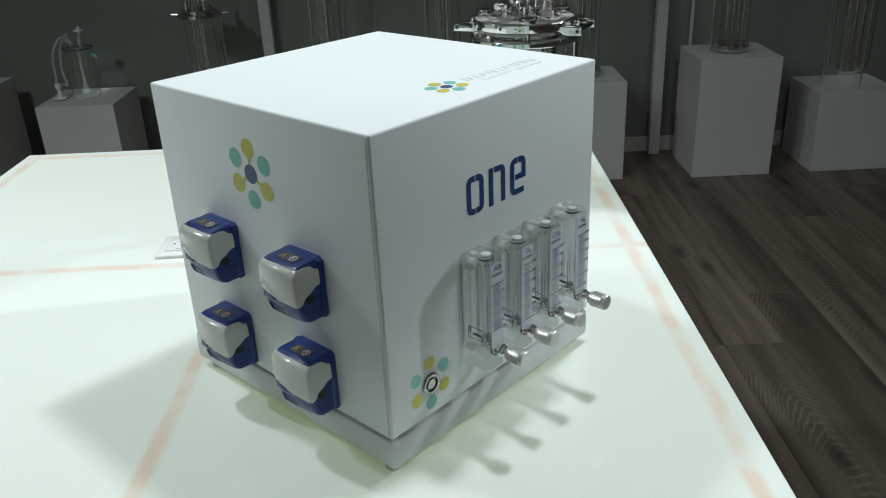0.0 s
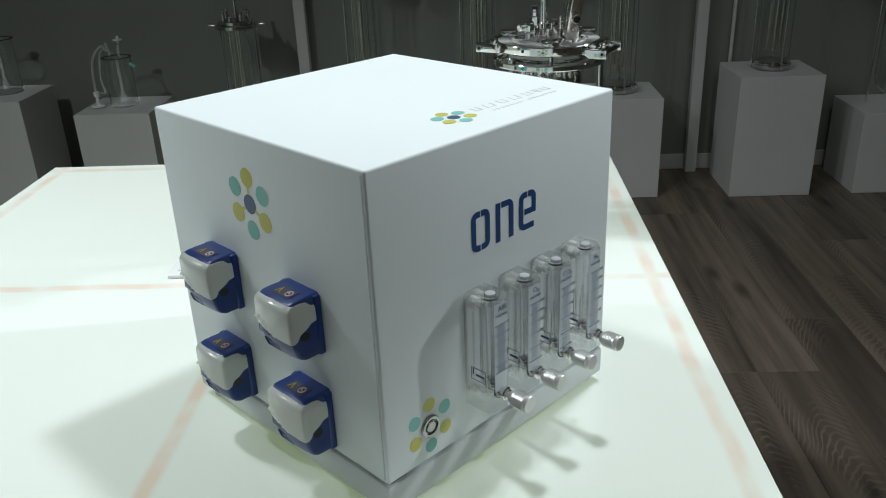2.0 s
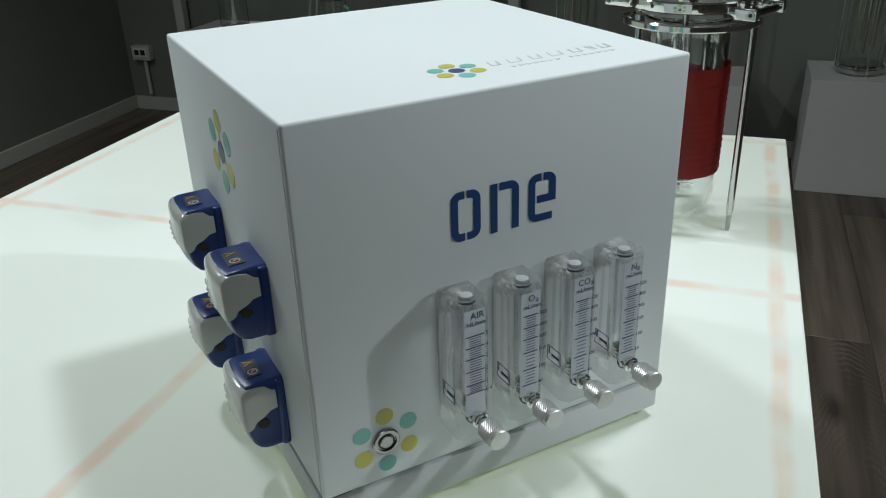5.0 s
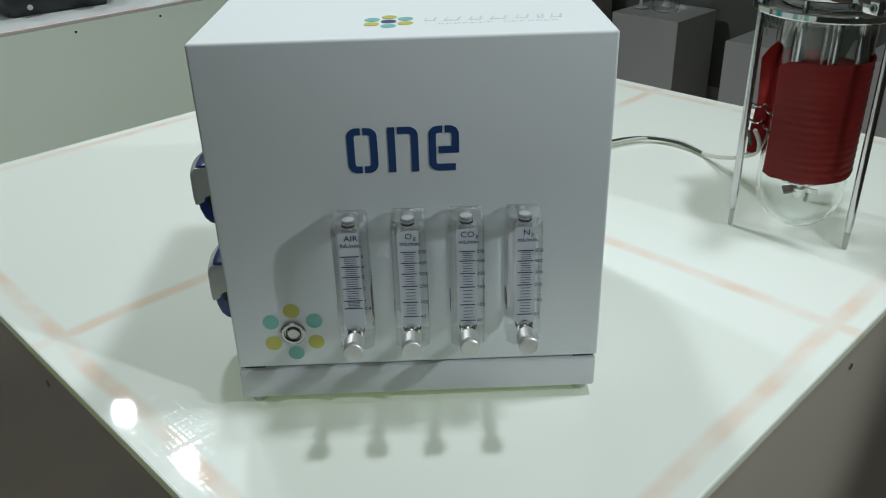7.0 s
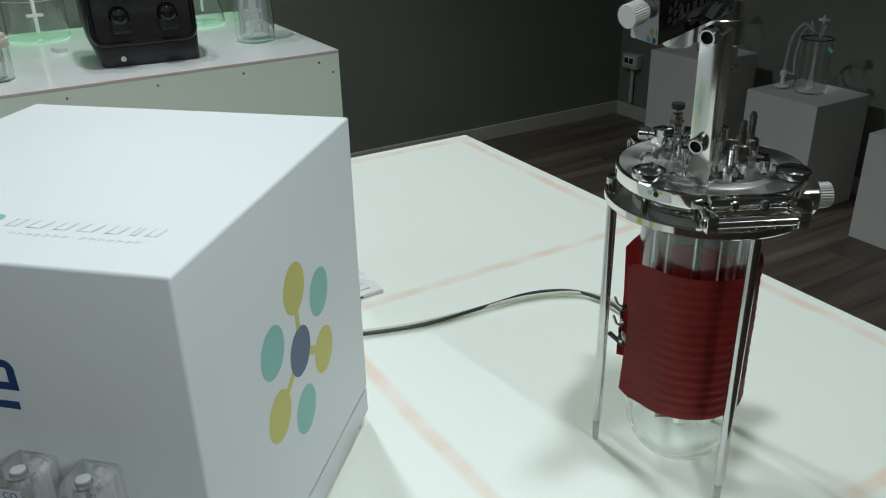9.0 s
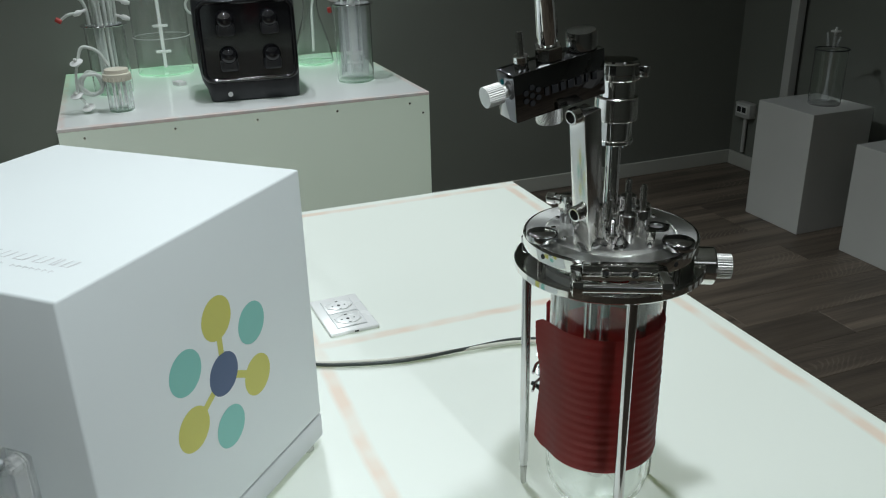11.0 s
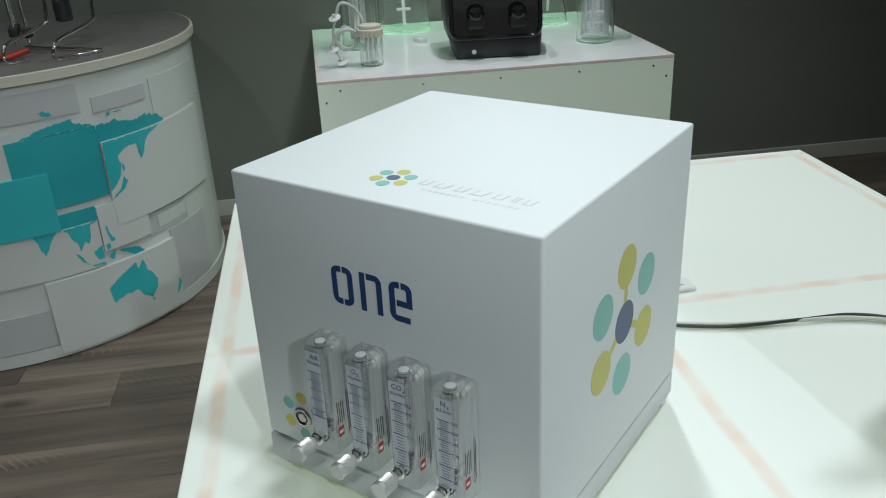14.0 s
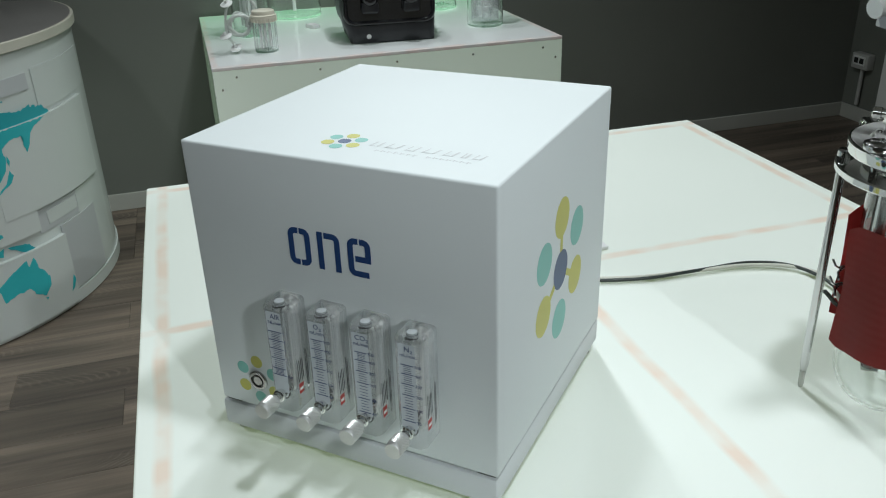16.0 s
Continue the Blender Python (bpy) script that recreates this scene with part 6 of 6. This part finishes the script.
def rod_vessel(x, y, z, r, h, style, label):
    """A tall glass vessel between steel flanges on thin rods."""
    t = thing("glass_vessel", pose(x, y, z), label, "lab glassware", "vessels on the plinths")
    base = 0.012 if style != "footed" else 0.045
    if style == "flanged":
        part("base_flange", add_lathe(B(), [(0, 0.006), (r * 1.12, 0.006), (r * 1.16, 0.010), (r * 1.16, 0.026), (r * 1.10, 0.028), (r * 1.10, 0.034), (r * 1.02, 0.040), (0, 0.040)], 40), STEEL_DARK, t, "dark polished steel base flange", smooth=30)
        for k in range(6):
            a = radians(60 * k + 15)
            part("flange_foot", add_rod(B(), 0.006, 0.0, 0.046, 10, pose(r * 1.06 * math.cos(a), r * 1.06 * math.sin(a), 0), 0.001), STEEL, t, smooth=40)
        base = 0.040
    bm = B()
    if style == "rods":
        prof = hemi(r, base + 0.03 + r * 1.0) + [(r, h)]
        prof += [(r - 0.003, h)] + hemi(r - 0.003, base + 0.03 + r)[::-1]
        add_lathe(bm, prof, 40)
    else:
        add_lathe(bm, [(r, base), (r, h), (r - 0.003, h), (r - 0.003, base), (r, base)], 40)
    bmesh.ops.recalc_face_normals(bm, faces=bm.faces)
    lab_glass(t, bm, "tall clear glass tube")
    part("top_flange", add_lathe(B(), [(0, h), (r * 1.22, h), (r * 1.28, h + 0.003), (r * 1.28, h + 0.016), (r * 1.2, h + 0.019), (r * 1.05, h + 0.019), (r * 1.05, h + 0.034), (0, h + 0.034)], 40), STEEL_DARK, t, "polished steel top flange", smooth=30)
    for k in range(3):
        a = radians(120 * k + 40)
        part("tie_rod", add_rod(B(), 0.0045, 0.0, h + 0.01, 10, pose(r * 1.20 * math.cos(a), r * 1.20 * math.sin(a), 0)), STEEL, t, "thin steel tie rod", smooth=40)
    for k in range(4):
        a = radians(90 * k + 20)
        part("inner_tube", add_rod(B(), 0.006, base + 0.05 + 0.03 * (k % 2), h, 10, pose(r * 0.5 * math.cos(a), r * 0.5 * math.sin(a), 0)), STEEL, t, smooth=40)
    part("stirrer_shaft", add_rod(B(), 0.008, base + 0.04, h + 0.16, 12), STEEL, t, smooth=40)
    rng = random.Random(int(x * 100))
    for k in range(7):
        a = radians(51 * k)
        part("lid_fitting", fitting(B(), r * 0.72 * math.cos(a), r * 0.72 * math.sin(a), h + 0.03, 0.011, rng.uniform(0.025, 0.055)), STEEL, t, "polished steel lid fitting", smooth=40)
    for s in (-1, 1):
        part("side_arm", add_tube(B(), [(s * r * 1.2, 0, h + 0.012), (s * r * 1.65, 0, h + 0.014)], 0.008, 10), STEEL_DARK, t, smooth=40)


rod_vessel(-1.062, 3.935, 0.4405, 0.080, 0.395, "rods", "tall glass reactor with steel lid and rods on plinth")
rod_vessel(-0.490, 3.940, 0.4605, 0.066, 0.62, "flanged", "tall slim glass column with steel rods on plinth")
rod_vessel(0.055, 3.940, 0.4405, 0.075, 0.66, "flanged", "tall slim glass column with steel rods on plinth")
rod_vessel(0.705, 3.965, 0.4775, 0.082, 0.62, "flanged", "tall glass column clamped on dark steel base flange")
rod_vessel(1.408, 3.945, 0.5665, 0.074, 0.62, "flanged", "tall glass column clamped on dark steel base flange")
rod_vessel(1.985, 3.945, 0.3835, 0.088, 0.62, "rods", "tall round-bottomed glass vessel in steel rod stand")


def tubed_jar(x, y, z, r, h, hose, label):
    t = thing("glass_jar", pose(x, y, z), label, "lab glassware", "vessels on the plinths")
    lab_glass(t, glass_jar(B(), r, h), "clear glass jar")
    part("lid_ring", add_lathe(B(), [(r * 0.97, h), (r * 1.06, h), (r * 1.08, h + 0.002), (r * 1.06, h + 0.004), (r * 0.97, h + 0.004), (r * 0.97, h)], 36), BLACK_PLASTIC, t, "thin dark lid ring", smooth=40)
    part("inner_tube", add_lathe(B(), [(0, 0.012), (0.016, 0.014), (0.020, 0.03), (0.010, 0.06), (0.007, 0.08), (0.007, h), (0, h)], 16), MILKY, t, "clear inner stirrer", smooth=40)
    for k, (px, py, top) in enumerate(((-0.03, 0.0, 0.07), (0.025, -0.02, 0.085), (0.0, 0.03, 0.05))):
        part("tubing", add_tube(B(), curve_points([(px, py, h + 0.01), (px, py, h + 0.03), (px * 1.4, py * 1.4, h + top)], 5), 0.006, 8), MILKY, t, smooth=60)
    part("filter_disc", add_lathe(B(), [(0, 0), (0.006, 0), (0.006, 0.012), (0.022, 0.014), (0.022, 0.019), (0.006, 0.021), (0.005, 0.034), (0, 0.034)], 20, pose(0.035, -0.028, h + 0.07)), WHITE_PLASTIC, t, "white round filter", smooth=40)
    if hose:
        part("hose", add_tube(B(), curve_points([(-0.03, 0, h + 0.03), (-0.06, -0.02, h + 0.055), (-0.105, -0.03, h - 0.01), (-0.118, -0.03, h * 0.45), (-0.115, -0.035, 0.075), (-0.112, -0.04, 0.02)], 6), 0.0065, 8), MILKY, t, "milky hanging hose", smooth=60)
        part("hose", add_tube(B(), curve_points([(-0.02, 0.02, h + 0.02), (-0.07, 0.0, h + 0.03), (-0.09, -0.01, h * 0.6), (-0.075, -0.02, h * 0.3), (-0.10, -0.03, 0.07)], 6), 0.0055, 8), MILKY, t, smooth=60)
        part("hose_end", add_lathe(B(), [(0, 0), (0.006, 0), (0.032, 0.006), (0.032, 0.012), (0.010, 0.016), (0.008, 0.05), (0.014, 0.055), (0.014, 0.075), (0, 0.08)], 20, pose(-0.112, -0.04, 0.0)), WHITE_PLASTIC, t, "white filter and clamp", smooth=40)
        part("side_spout", add_tube(B(), [(0.06, 0, h - 0.03), (0.09, -0.01, h - 0.045)], 0.008, 10), LOGO_TEAL, t, smooth=60)
    return t


tubed_jar(-1.662, 3.945, 0.4875, 0.064, 0.228, True, "clear glass jar with milky hoses standing on plinth")
tubed_jar(-2.215, 3.930, 0.5705, 0.072, 0.250, False, "clear glass jar with thin tubes standing on plinth")


def wall_socket():
    t = thing("wall_socket", pose(-3.02, Y1, 0.345), "pale grey surface-mounted wall socket box with conduit", "power socket")
    part("box", add_box(B(), (0, -0.025, 0), (0.12, 0.05, 0.085), 0.006, 3), POST, t, "pale grey plastic box", smooth=40)
    part("cover", add_box(B(), (0, -0.052, 0.005), (0.085, 0.006, 0.05), 0.002), WHITE_PLASTIC, t, smooth=40)
    for x in (-0.02, 0.02):
        part("socket_face", add_box(B(), (x, -0.0555, 0.005), (0.03, 0.002, 0.03), 0.0008), DARK_GAP, t)
    part("conduit", add_rod(B(), 0.011, -0.345 + 0.1, -0.042, 12, pose(0.005, -0.022, 0)), POST, t, smooth=40)


wall_socket()


# ---- floor ----
def floor():
    slab = single("floor", add_box(B(), ((X0 + X1) / 2, (Y0 + Y1) / 2, -0.06), (X1 - X0 + 2 * WALL_T, Y1 - Y0 + 2 * WALL_T, 0.10)), DARK_GAP, Matrix(),
                  "grey-brown weathered oak plank floor", "floor", kind="structure")
    wide, long = 0.192, 1.32
    meshes = {}

    def board(w, l):
        key = (round(w, 3), round(l, 3))
        if key not in meshes:
            bm = B()
            e = 0.0016
            out = [(-w / 2 + e, -l / 2 + e), (w / 2 - e, -l / 2 + e), (w / 2 - e, l / 2 - e), (-w / 2 + e, l / 2 - e)]
            add_plate(bm, [(-w / 2, -l / 2), (w / 2, -l / 2), (w / 2, l / 2), (-w / 2, l / 2)], 0.0085)
            top = [v for v in bm.verts if v.co.z > 0.008]
            hi = [bm.verts.new((x, y, 0.0100)) for x, y in out]
            cap = [f for f in bm.faces if all(v in top for v in f.verts)]
            bmesh.ops.delete(bm, geom=cap, context="FACES_ONLY")
            for k in range(4):
                n = (k + 1) % 4
                bm.faces.new((top[k], top[n], hi[n], hi[k]))
            bm.faces.new(hi)
            mesh = bpy.data.meshes.new("plank")
            bm.to_mesh(mesh), bm.free()
            mesh.materials.append(WOOD)
            meshes[key] = mesh
        return meshes[key]
    rng = random.Random(11)
    x = X0
    while x < X1 - 0.01:
        w = min(wide, X1 - x)
        y = Y0 - rng.choice((0.0, 0.33, 0.66, 0.99))
        while y < Y1 - 0.01:
            lo, hi = max(y, Y0), min(y + long, Y1)
            if hi - lo > 0.02:
                ob = new("plank", board(w - 0.0006, hi - lo - 0.0006))
                ob.parent = slab
                ob.location = (x + w / 2, (lo + hi) / 2, -0.0100)
            y += long
        x += wide


floor()
